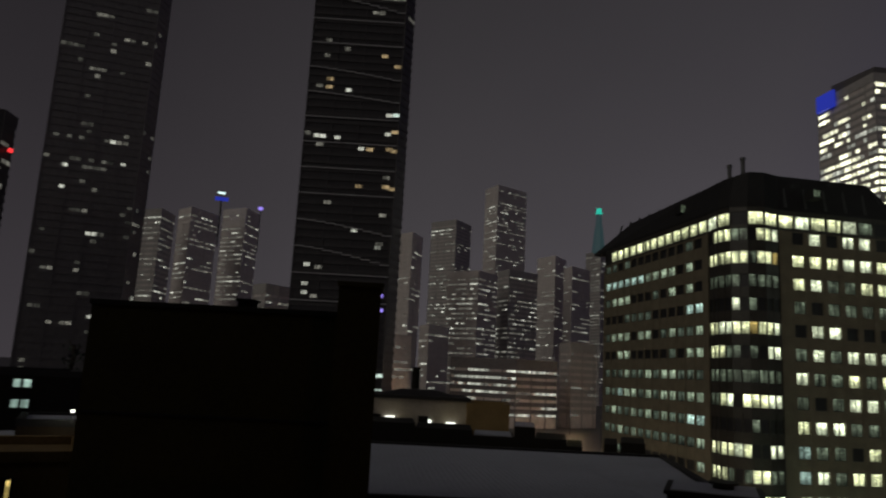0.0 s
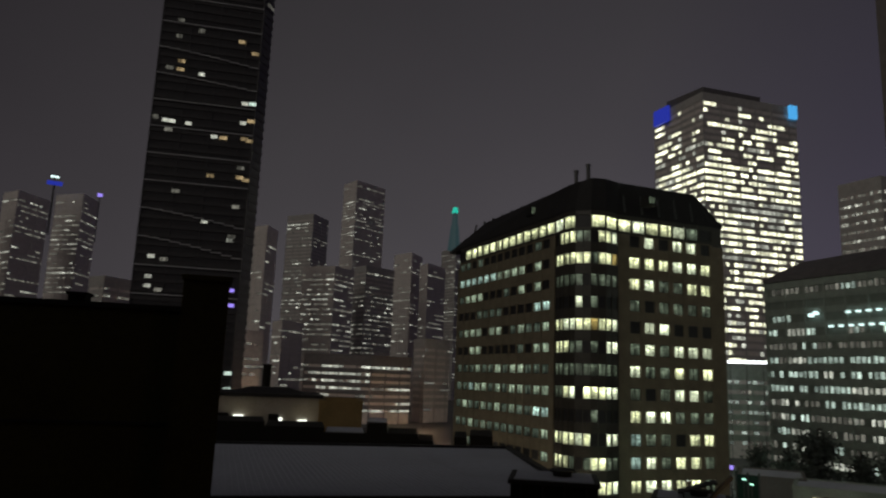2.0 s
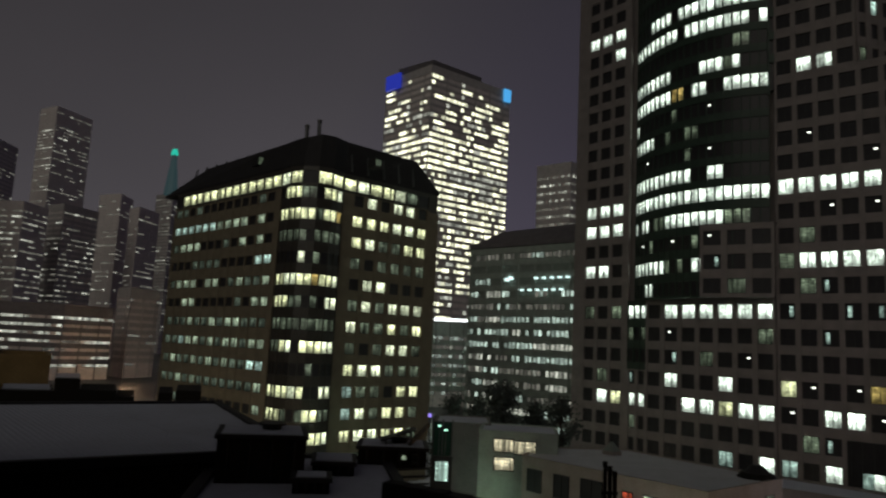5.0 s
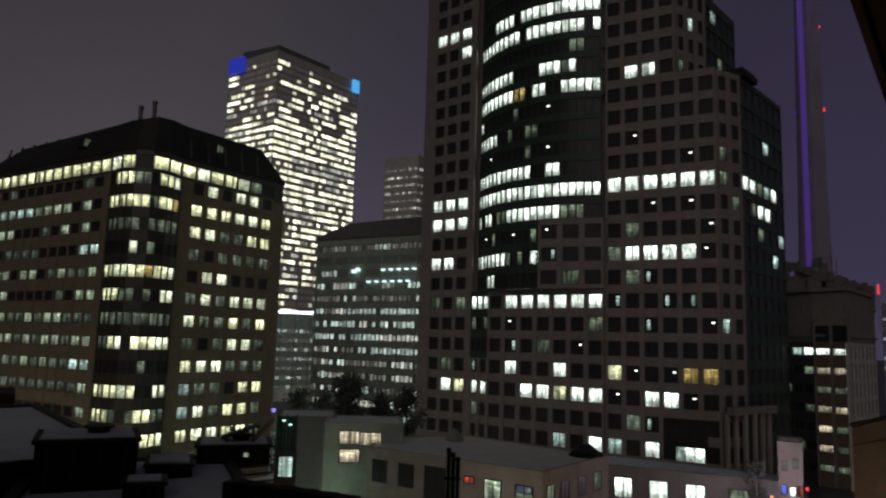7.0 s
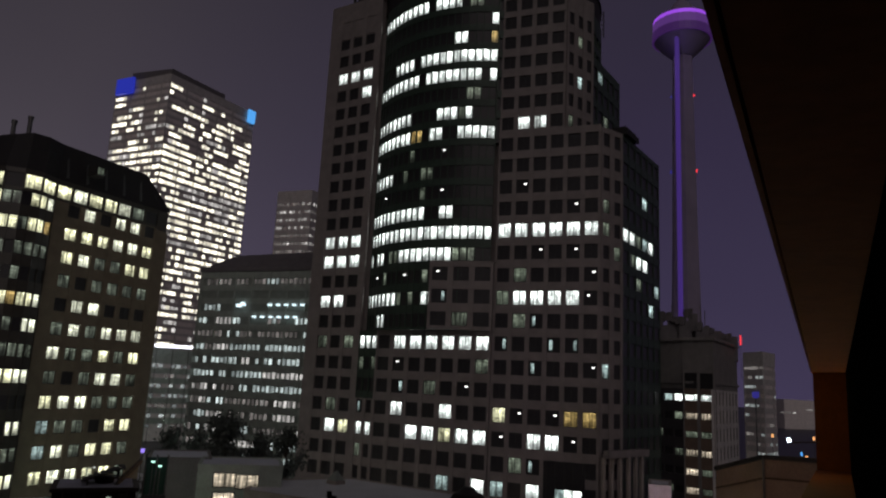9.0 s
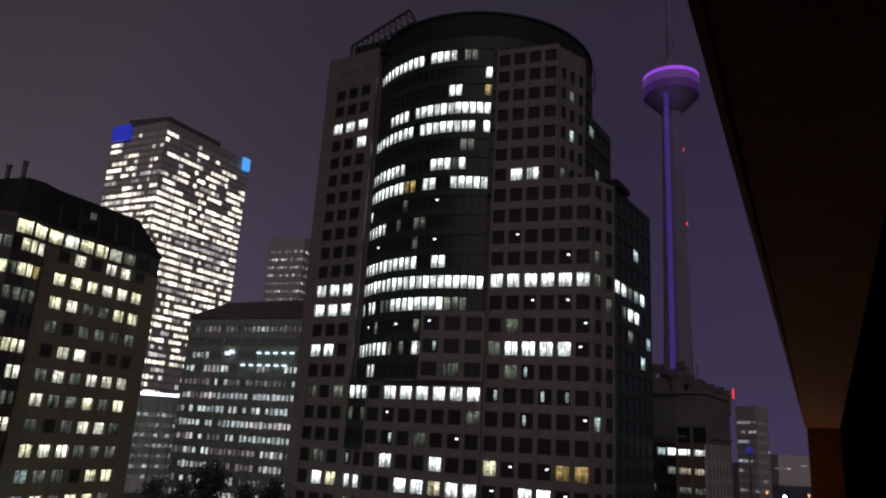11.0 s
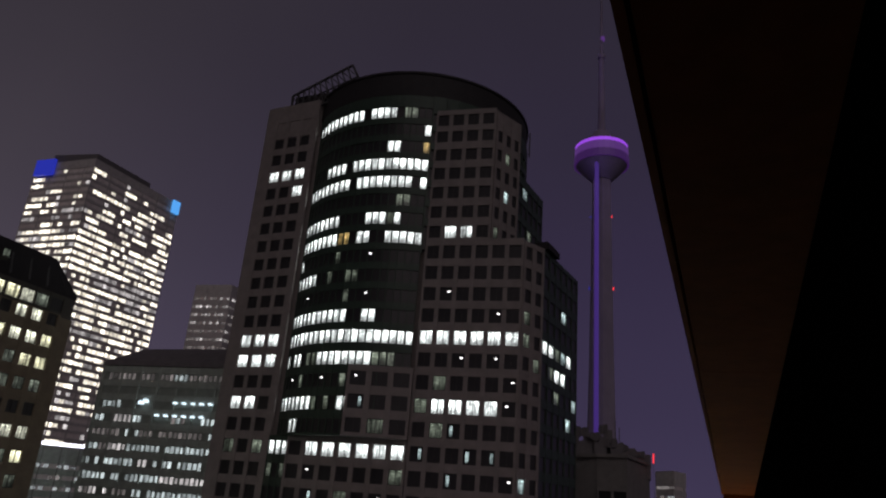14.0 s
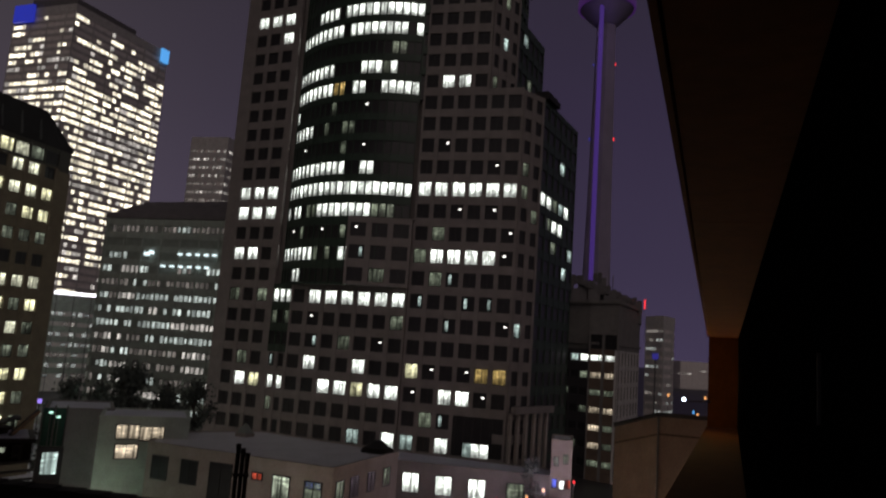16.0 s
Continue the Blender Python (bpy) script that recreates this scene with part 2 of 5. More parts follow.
SIGN_BLUE = plain_glow("blue_sign_light", (0.05, 0.08, 1.0), 0.34)
SIGN_VIOLET = plain_glow("violet_sign_light", (0.36, 0.25, 1.0), 1.0)
SIGN_CYAN = plain_glow("pale_blue_sign_light", (0.10, 0.45, 1.0), 0.85)
SIGN_PALE = plain_glow("pale_sign_light", (0.75, 0.95, 1.0), 1.4)
PURPLE = plain_glow("violet_ring_light", (0.42, 0.09, 0.95), 0.75)
INDIGO = plain_glow("indigo_strip_light", (0.17, 0.075, 0.58), 0.25)
VIOLET_DIM = plain_glow("dim_violet_ring_light", (0.26, 0.09, 0.50), 0.3)
VIOLET_MID = plain_glow("violet_lower_ring", (0.30, 0.09, 0.62), 0.11)
SIGN_DIM = plain_glow("dim_blue_sign", (0.07, 0.06, 0.6), 0.30)
SIGN_MINT = plain_glow("mint_lamp", (0.5, 1.0, 0.8), 1.5)
LAMP_BLUE = plain_glow("bluish_white_lamp", (0.75, 0.88, 1.0), 9.0)
WHITE_BAR = plain_glow("white_tube_light", (0.9, 0.92, 1.0), 3.0)
TEAL = plain_glow("teal_beacon", (0.05, 0.7, 0.55), 0.7)
TEAL_DIM = plain_glow("dim_teal_light", (0.12, 0.22, 0.26), 0.17)
AMBER = plain_glow("amber_lamp", (1.0, 0.45, 0.15), 1.2)
RED = plain_glow("red_beacon", (1.0, 0.04, 0.05), 1.2)
LAMP_W = plain_glow("white_lamp", (0.95, 0.95, 0.9), 2.2)

# ---------------------------------------------------------------- building blocks
UP = Vector((0, 0, 1))


class Shell:
    """Collects boxes and prisms into one mesh."""

    def __init__(self):
        self.v, self.f, self.m = [], [], []

    def box(self, c, size, u=(1, 0), slot=0):
        ux, uy = u
        L = math.hypot(ux, uy)
        ux, uy = ux / L, uy / L
        a, b, h = size[0] / 2, size[1] / 2, size[2] / 2
        k = len(self.v)
        for z in (-h, h):
            for x, y in ((-a, -b), (a, -b), (a, b), (-a, b)):
                self.v.append((c[0] + ux * x - uy * y, c[1] + uy * x + ux * y, c[2] + z))
        for q in ((3, 2, 1, 0), (4, 5, 6, 7), (0, 1, 5, 4), (1, 2, 6, 5), (2, 3, 7, 6), (3, 0, 4, 7)):
            self.f.append([k + i for i in q])
            self.m.append(slot)
        return self

    def prism(self, pts, z0, z1, slot=0, top=None):
        """An upright block over the plan pts; top: another outline for its upper end."""
        top = top or pts
        area = sum(pts[i - 1][0] * pts[i][1] - pts[i][0] * pts[i - 1][1] for i in range(len(pts)))
        if area < 0:
            pts, top = pts[::-1], top[::-1]
        k, n = len(self.v), len(pts)
        self.v += [(x, y, z0) for x, y in pts] + [(x, y, z1) for x, y in top]
        self.f += [[k + i for i in range(n)][::-1], [k + n + i for i in range(n)]]
        self.f += [[k + i, k + (i + 1) % n, k + n + (i + 1) % n, k + n + i] for i in range(n)]
        self.m += [slot] * (n + 2)
        return self

    def mesh(self, name, *mats):
        me = bpy.data.meshes.new(name)
        me.from_pydata(self.v, [], self.f)
        for m in mats:
            me.materials.append(m)
        me.polygons.foreach_set("material_index", self.m)
        me.update()
        return me


def thing(name, at, label, category, group="", kind=""):
    ob = new(name)
    ob.location = at
    return tagged(ob, label, category, group, kind)


def base_of(ob):
    p = Vector(ob.location)
    while ob.parent:
        ob = ob.parent
        p = Vector(ob.location)
    return p


def part(name, shell, mats, parent, label=""):
    """One mesh under a thing; its shell is in world metres."""
    me = shell.mesh(name, *(mats if isinstance(mats, (list, tuple)) else [mats])) if isinstance(shell, Shell) else shell
    ob = new(name, me)
    ob.parent = parent
    ob.matrix_parent_inverse = Matrix.Translation(base_of(parent)).inverted()
    if label:
        ob["label"] = label
    return ob


def solo(name, shell, mats, label, category, group="", kind=""):
    """A thing that is one mesh, with its origin at its base."""
    lo = Vector((min(v[0] for v in shell.v), min(v[1] for v in shell.v), min(v[2] for v in shell.v)))
    hi = Vector((max(v[0] for v in shell.v), max(v[1] for v in shell.v), lo.z))
    o = (lo + hi) / 2
    o.z = lo.z
    shell.v = [(x - o.x, y - o.y, z - o.z) for x, y, z in shell.v]
    ob = new(name, shell.mesh(name, *(mats if isinstance(mats, (list, tuple)) else [mats])))
    ob.location = o
    return tagged(ob, label, category, group, kind)


FRAMES, PANES = {}, {}


def pane_mesh(w, h, m):
    key = (round(w, 2), round(h, 2), m.name)
    if key not in PANES:
        s = Shell().box((0, 0, 0), (w, 0.03, h))
        PANES[key] = s.mesh("pane", m)
    return PANES[key]


def frame_mesh(w, h, bars):
    key = (round(w, 2), round(h, 2), bars)
    if key not in FRAMES:
        s, t = Shell(), 0.09
        s.box((0, 0, h / 2 - t / 2), (w, 0.12, t)).box((0, 0, -h / 2 + t / 2), (w, 0.12, t))
        for i in range(bars + 2):
            s.box((-w / 2 + t / 2 + (w - t) * i / (bars + 1), 0, 0), (t, 0.10, h - 2 * t))
        FRAMES[key] = s.mesh("window", FRAME)
    return FRAMES[key]


def window(name, parent, p, u, n, z, w, h, m, bars):
    """A framed window with its pane, set back in its opening."""
    ob = new(name, frame_mesh(w, h, bars))
    ob.parent = parent
    turn = Matrix(((u[0], -n[0], 0, p[0]), (u[1], -n[1], 0, p[1]), (0, 0, 1, z), (0, 0, 0, 1)))
    ob.matrix_basis = Matrix.Translation(base_of(parent)).inverted() @ turn
    pn = new("pane", pane_mesh(w - 0.06, h - 0.06, m))
    pn.parent = ob
    pn.location = (0, 0.03, 0)
    return ob


def facade(parent, wall_mat, p0, p1, cols, rows, fh, wf, hf, z0, z1, depth=0.45, band_mat=None):
    """A wall from p0 to p1, left to right as seen from outside, with openings in it: piers and spandrels
    before a back wall. rows: the middles of the storeys' windows, from the top. Gives the openings."""
    d = Vector((p1[0] - p0[0], p1[1] - p0[1]))
    L = d.length
    u = d / L
    n = Vector((u.y, -u.x))
    bay = L / cols
    ww, wh = bay * wf, fh * hf
    mid = (Vector(p0) + Vector(p1)) / 2
    back = mid - n * (depth + 0.15)
    part("wall", Shell().box((back.x, back.y, (z0 + z1) / 2), (L, 0.3, z1 - z0), u), wall_mat, parent)
    for i in range(cols + 1):
        pw = bay - ww if 0 < i < cols else (bay - ww) / 2
        at = i * bay + (0 if 0 < i < cols else (pw / 2 if i == 0 else -pw / 2))
        c = Vector(p0) + u * at - n * (depth / 2)
        part("pier", Shell().box((c.x, c.y, (z0 + z1) / 2), (pw, depth, z1 - z0), u), wall_mat, parent)
    zs = sorted(rows)
    cuts = [z0] + [z for r in zs for z in (r - wh / 2, r + wh / 2)] + [z1]
    for a, b in zip(cuts[::2], cuts[1::2]):
        if b - a < 0.01:
            continue
        c = mid - n * (depth / 2 + 0.03)
        part("spandrel", Shell().box((c.x, c.y, (a + b) / 2), (L - 0.01, depth - 0.06, b - a), u), band_mat or wall_mat, parent)
    holes = []
    for r, z in enumerate(rows):
        for i in range(cols):
            c = Vector(p0) + u * ((i + 0.5) * bay) - n * (depth * 0.7)
            holes.append((r, i, c, u, n, z, ww, wh))
    return holes

# ---------------------------------------------------------------- ground
g = Shell().box((0, 0, -0.25), (9000, 9000, 0.5))
tagged(new("ground", g.mesh("ground", ASPHALT)), "wet dark asphalt ground under the city", "ground", kind="structure")


sq = Shell().prism([(50, 62), (95, 62), (112, 130), (120, 210), (40, 230)], 0.0, 0.06)
tagged(new("snowy_square", sq.mesh("snowy_square", SNOW)), "open square under thin snow", "ground", kind="structure")


def polar(az, d):
    return (d * math.sin(radians(az)), d * math.cos(radians(az)))


def rise(el, d):
    return EYE + d * math.tan(radians(el))


def quad(az0, az1, d, deep, d1=None):
    a, b = polar(az0, d), polar(az1, d1 or d)
    u = Vector((b[0] - a[0], b[1] - a[1])).normalized()
    n = Vector((-u.y, u.x))
    return [a, b, (b[0] + n.x * deep, b[1] + n.y * deep), (a[0] + n.x * deep, a[1] + n.y * deep)]


SPOT = Shell().box((0, 0, 0), (0.5, 0.08, 0.28)).mesh("ceiling_lamp", LAMP_W)
SLIT = Shell().box((0, 0, 0), (0.55, 0.04, 1.75)).mesh("lit_gap", LIT_C)


def place_windows(name, parent, holes, plan, bars, key=KEY):
    """plan: one sign a window for each row, from the top row down."""
    for r, i, c, u, n, z, w, h in holes:
        text = plan[r] if r < len(plan) else "."
        sign = text[i % len(text)]
        ob = window(name, parent, c, u, n, z, w, h, key[sign], bars)
        if sign == "s":
            lamp = new("ceiling_lamp", SPOT)
            lamp.parent = ob
            lamp.location = (w * (0.22 if (i + r) % 2 else -0.15), -0.03, h * 0.18)
        elif sign == "n":
            gap = new("lit_gap", SLIT)
            gap.parent = ob
            gap.location = (w * (0.24 if (i + r) % 2 else -0.2), -0.02, 0)


def ring_at(c, r, n=16, ph=0.0):
    return [(c[0] + r * math.cos(2 * math.pi * i / n + ph), c[1] + r * math.sin(2 * math.pi * i / n + ph)) for i in range(n)]


def bar(shell, a, b, t):
    """A thin straight bar between two points."""
    a, b = Vector(a), Vector(b)
    w = (b - a).normalized()
    s = w.cross(UP if abs(w.z) < 0.95 else Vector((1, 0, 0))).normalized() * (t / 2)
    q = s.cross(w).normalized() * (t / 2)
    k = len(shell.v)
    for p in (a, b):
        for o in (-s - q, s - q, s + q, -s + q):
            shell.v.append(tuple(p + o))
    for f in ((3, 2, 1, 0), (4, 5, 6, 7), (0, 1, 5, 4), (1, 2, 6, 5), (2, 3, 7, 6), (3, 0, 4, 7)):
        shell.f.append([k + i for i in f])
        shell.m.append(0)
    return shell


KEY_M = {**KEY, "w": LIT_M, "d": LIT_N}
KEY_L = {**KEY, "w": LIT_G, "y": LIT_G, "d": LIT_F}
KEY_H = {**KEY, "o": LIT_H, "y": LIT_H}


# ---------------------------------------------------------------- corner office block with the rounded bay
def corner_block():
    rows = [EYE + 28.2] + [EYE + 25.6 - 3.86 * k for k in range(13)]
    top = EYE + 30.2
    block = thing("office_block", (60, 135, 0), "beige precast office block with a rounded lit corner bay", "office building")
    part("core", Shell().prism([(38.4, 163), (46.9, 123), (56.2, 117.4), (76.0, 120.6), (70, 170), (38.4, 168)], 0, EYE + 26.2), CONCRETE, block)
    hl = facade(block, CONCRETE, (37.6, 163.0), (45.7, 124.0), 13, rows[1:], 3.86, 0.86, 0.45, 0, EYE + 26.75)
    hr = facade(block, CONCRETE, (57.6, 116.75), (76.3, 119.8), 6, rows[1:], 3.86, 0.70, 0.54, 0, EYE + 26.75)
    for a, b in (((45.7, 124.0), (46.0, 122.3)), ((55.6, 116.4), (57.6, 116.75))):
        m, u = ((a[0] + b[0]) / 2, (a[1] + b[1]) / 2), Vector((b[0] - a[0], b[1] - a[1]))
        o = Vector((u.y, -u.x)).normalized() * -0.25
        part("corner_pier", Shell().box((m[0] + o.x, m[1] + o.y, (EYE + 26.75) / 2), (u.length, 0.6, EYE + 26.75), u), CONCRETE, block)
    part("end_pier", Shell().prism([(76.3, 119.85), (78.9, 120.25), (78.4, 123.6), (75.8, 123.2)], 0, EYE + 26.4), CONCRETE, block)
    part("end_band", Shell().prism([(76.3, 119.95), (78.6, 120.3), (78.1, 123.6), (75.8, 123.2)], EYE + 26.4, EYE + 30.2), BAY_DARK, block)
    plan_r = [".w.ww.", "yyywwy", "ywddyy", "d.dddd", ".ww...", "dwdwww", "wddydy", "d.dwwd", "ywwddd", "cdd.yy", "cwdyyd", "ywwyyd", ".dyd..", "..d...", "d..d.."]
    plan_l = [
        "dd.d.......d.", "ccccccwwww.w.", "dyyy...d.w.w.", "...dddd....cc", "dyyy.ww.dwddw", "..yy.....d.ww", "dddwddwdwwddd", "ddcwwdwdwwdww",
        "dwddwdwdwddcc", "ddydydddddddw", "dwddd.......w", ".........w..w", ".....c....c..",
    ]
    place_windows("window", block, hr, plan_r, 1, KEY_M)
    place_windows("window", block, hl, plan_l, 1, KEY_L)
    pts = [(46.0, 122.0), (46.3, 119.0), (47.5, 116.4), (49.8, 114.9), (52.6, 114.7), (55.4, 116.0)]
    plan_b = [
        ".yyydd.yyw", "yyyyyydyyo", "ddddd.dddd", "....w.d...", "yywwyyoyyw", "yyydd.d.ww", "dddddddddd", "ddyw.yyyww",
        "......d...", "yyyywy..ww", "yyyd.dyydd", "yyywwyyyyw", "dyyydd.yyd",
    ]
    for k, (a, b) in enumerate(zip(pts, pts[1:])):
        hs = facade(block, BAY_DARK, a, b, 2, rows[1:], 3.86, 0.93, 0.55, 0, EYE + 26.75, depth=0.35)
        place_windows("bay_window", block, hs, [t[2 * k:2 * k + 2] for t in plan_b], 0, KEY_M)
    line = [(37.6, 163.0), (46.0, 122.6)] + pts[1:-1] + [(55.6, 116.4), (76.3, 119.8)]
    for k, (a, b) in enumerate(zip(line, line[1:])):
        first, last = k == 0, k == len(line) - 2
        hs = facade(block, BAY_DARK, a, b, 14 if first else 7 if last else 1, [EYE + 28.3], 3.62, 0.88, 0.62, EYE + 26.75, top, depth=0.3)
        place_windows("band_window", block, hs, [".yyyyyyyyyyyyy" if first else "ywyywd." if last else "ywy.yy"[k % 6]], 0, KEY_M)
    roof = Shell()
    out = line + [(78.9, 120.2), (78.2, 128), (72, 172), (36.5, 170)]
    mid = [(41.8, 156), (47.0, 125), (47.6, 119.5), (48.5, 116.8), (50.3, 115.3), (52.8, 115.2), (56, 116.8), (72.8, 119.7), (73.6, 120.6), (73.0, 128), (67, 162), (44, 158)]
    roof.prism(out, top, top + 0.5)
    roof.prism(out, top + 0.5, EYE + 36.2, top=mid)
    roof.v = [(x, y, h - 0.5 if h > EYE + 36 and x < 49 else h) for x, y, h in roof.v]
    part("roof", roof, DARK_ROOF, block, "dark sloping metal crown")
    for k in range(9):
        t = (k + 0.5) / 9
        a = Vector((38.9 + 7.6 * t, 162.5 - 38 * t, top + 0.6))
        part("roof_rib", bar(Shell(), a, a + Vector((1.5, 0.4, 5.2)), 0.35), METAL, block)
    for k in range(5):
        a = Vector((57 + 3.7 * k, 116.5 + 0.62 * k, top + 0.6))
        part("roof_rib", bar(Shell(), a, a + Vector((-0.3, 0.8, 5.2)), 0.35), METAL, block)
    for az, d, h in ((22.25, 132, 3.7), (23.2, 131, 4.6)):
        p = polar(az, d)
        part("flue", Shell().prism(ring_at(p, 0.36, 10), EYE + 35, EYE + 35.6 + h).prism(ring_at(p, 0.46, 10), EYE + 35.2 + h, EYE + 35.7 + h), METAL, block)


# ---------------------------------------------------------------- granite tower with the glass drum
T_FH = 4.13


def granite_tower():
    tower = thing("granite_tower", (130, 82, 0), "pinkish granite office tower with a curved green glass drum", "office tower")
    z = lambda k: EYE + 28.85 + T_FH * k
    ctr, rad = (130.5, 82.0), 25.0
    # left wing
    ks = range(12, -13, -1)
    hl = facade(tower, GRANITE, (107.55, 107.45), (108.14, 97.1), 3, [z(k) for k in ks], T_FH, 0.74, 0.62, 0, EYE + 84)
    for a, b in (((107.4, 110.2), (107.55, 107.45)), ((108.14, 97.1), (108.2, 96.0))):
        u = Vector((b[0] - a[0], b[1] - a[1]))
        part("corner_pier", Shell().box(((a[0] + b[0]) / 2 + 0.3, (a[1] + b[1]) / 2, (EYE + 84) / 2), (u.length, 0.6, EYE + 84), u), GRANITE, tower)
    plan = {9: "www", 8: "..w", 0: "www", -1: "www", -3: "ww.", -8: ".d.", -9: ".wy", -5: "d.d"}
    place_windows("window", tower, hl, [plan.get(k, "...") for k in ks], 1)
    # upper right wing
    hu = facade(tower, GRANITE, (110.6, 66.6), (113.7, 54.6), 4, [z(11) - 0.4] + [z(k) for k in range(10, 4, -1)], T_FH, 0.74, 0.60, EYE + 47.5, EYE + 76.2)
    place_windows("window", tower, hu, ["....", "....", "....", "....", "....", "....", ".ww."], 1)
    # lower right wing
    ks = range(4, -13, -1)
    hr = facade(tower, GRANITE, (110.6, 66.6), (115.4, 48.3), 6, [z(k) for k in ks], T_FH, 0.75, 0.63, 0, EYE + 48)
    plan = {0: "wwwwww", 2: ".s....", 1: "....s.", -1: "..s.s.", -3: "dwwwws", -4: ".dn...", -5: "n..nn.", -2: ".d...s", -6: "..n..s", -8: "ys.soo", -9: "s.wws.", -11: "c.w...", -10: ".dn..."}
    place_windows("window", tower, hr, [plan.get(k, "......") for k in ks], 1)
    # tall portal glazing at the foot of the right wing
    P, Q = Vector((110.6, 66.6)), Vector((115.4, 48.3))
    pu = (Q - P).normalized()
    pn = Vector((pu.y, -pu.x))
    pm = P.lerp(Q, 0.70) + pn * 0.03
    part("portal_glazing", Shell().box((pm.x, pm.y, (z(-11) + z(-10)) / 2), (7.0, 0.1, T_FH + 2.5), pu), GLASS, tower, "tall dark portal glazing")
    for t in (0.54, 0.62, 0.70, 0.78, 0.86):
        c = P.lerp(Q, t) + pn * 0.1
        part("mullion", Shell().box((c.x, c.y, (z(-11) + z(-10)) / 2), (0.14, 0.12, T_FH + 2.5), pu), FRAME, tower)
    for t, m in ((0.66, LIT_C), (0.74, LIT_W), (0.82, LIT_W)):
        c = P.lerp(Q, t) + pn * 0.09
        part("portal_pane", Shell().box((0, 0, 0), (1.35, 0.04, 2.2)).mesh("portal_pane", m), m, tower).matrix_basis = Matrix(((pu.x, -pn.x, 0, c.x), (pu.y, -pn.y, 0, c.y), (0, 0, 1, z(-11) - 0.2), (0, 0, 0, 1)))
    # lower front, under the drum
    ks = range(-5, -13, -1)
    hf = facade(tower, GRANITE, (107.6, 91.0), (110.5, 66.8), 7, [z(k) for k in ks], T_FH, 0.74, 0.62, 0, z(-5) + 2.2)
    plan = {-5: ".wwwwww", -6: ".s....d", -8: ".w..w..", -7: ".n.d.s.", -9: "..wwyww", -11: "....c.w", -13: ".w.w..."}
    place_windows("window", tower, hf, [plan.get(k, ".......") for k in ks], 1)
    # granite apron on the right half of the drum's foot
    ks = range(-2, -5, -1)
    ha = facade(tower, GRANITE, (105.0, 77.2), (109.7, 66.3), 3, [z(k) for k in ks], T_FH, 0.74, 0.62, z(-5) + 2.2, z(-2) + 2.1)
    place_windows("window", tower, ha, ["s..", "n..", ".d."], 1)
    part("apron_return", Shell().prism([(105.02, 77.22), (106.9, 78.3), (107.2, 77.7), (105.6, 77.0)], z(-5) + 2.2, z(-2) + 2.1), GRANITE, tower)
    part("apron_sill", Shell().prism([(105.0, 77.2), (109.7, 66.3), (112.0, 66.6), (108.0, 78.5)], z(-2) + 2.1, z(-2) + 2.35), GRANITE, tower)
    core = Shell()
    core.prism([(109.2, 109.8), (109.8, 96), (112, 66), (116.4, 49.4), (122, 47.6), (141.5, 47.8), (158, 110)], 0, EYE + 46.5)
    core.prism([(109.2, 109.8), (109.8, 96), (112, 66), (114.9, 55.2), (118, 56.5), (122, 70), (150, 110)], EYE + 46.5, EYE + 75.4)
    core.prism([(107.6, 110.0), (108.4, 96.2), (130, 98), (130, 112)], EYE + 75.4, EYE + 84.2)
    part("core", core, GRANITE, tower)
    # glass drum: the front is built pane by pane
    step = 3.4
    ring = [(ctr[0] + rad * math.sin(radians(-58 - step * i)), ctr[1] + rad * math.cos(radians(-58 - step * i))) for i in range(21)]
    ks = range(12, -5, -1)
    zd = lambda k: EYE + 28.45 + (3.92 if k > 0 else 4.1) * k
    plan = {
        12: "wwwwwwwwww.wwww.dd..", 11: "...................w", 10: "..............ww...o", 9: "....wwww.wwwwwwwwwww", 8: "wwwwwwwww.wwwwwwww.w",
        7: "................dd..", 6: "wwwwwwww....wwwdw...", 5: "wwwwwwwwoo.ww..wwwww", 4: "w.......d....s......", 3: "wwwww..d..dd........",
        2: "...s......d..s......", 1: "wwwwwwwwwww..ww.....", 0: "wwwwwwwwwwwwwwwwwwww", -1: "w.ww.ddwwwwwwwwddd..", -2: "..s.d...s..d........",
        -3: "wwwwwwwd.d.wwwcc....", -4: "...ww...............",
    }
    for k, (a, b) in enumerate(zip(ring, ring[1:])):
        hs = facade(tower, BAY_GREEN, a, b, 1, [zd(j) for j in ks], 3.92, 0.88, 0.65, z(-4) - 2, EYE + 79.5, depth=0.35)
        place_windows("glass_panel", tower, hs, [plan[j][k] for j in ks], 0)
    # the drum's far flank, over the right wing
    flank = Shell()
    for i in range(14):
        a0, a1 = radians(-126 - 6 * i), radians(-132 - 6 * i)
        p, q = [(ctr[0] + rad * math.sin(a), ctr[1] + rad * math.cos(a)) for a in (a0, a1)]
        m, u = Vector(((p[0] + q[0]) / 2, (p[1] + q[1]) / 2)), Vector((q[0] - p[0], q[1] - p[1]))
        for j in range(5, 12):
            flank.box((m.x, m.y, z(j) + 2.0), (u.length, 0.5, 1.5), u)
        flank.box((m.x, m.y, EYE + 78.2), (u.length, 0.5, 2.6), u)
        flank.box((p[0], p[1], EYE + 62), (0.3, 0.5, 34), u)
    tagged(part("flank_band", flank, BAY_GREEN, tower), kind="stuff")
    part("flank_glass", Shell().prism(ring_at(ctr, rad - 0.3, 60), EYE + 46, EYE + 79.4), GLASS, tower)
    # left foot of the drum
    hs = facade(tower, BAY_GREEN, (108.2, 96.0), (107.7, 91.0), 3, [z(k) for k in range(-5, -8, -1)], T_FH, 0.9, 0.62, z(-8) + 1.5, z(-5) + 2.2)
    place_windows("glass_panel", tower, hs, ["www", "d.d", "..."], 0)
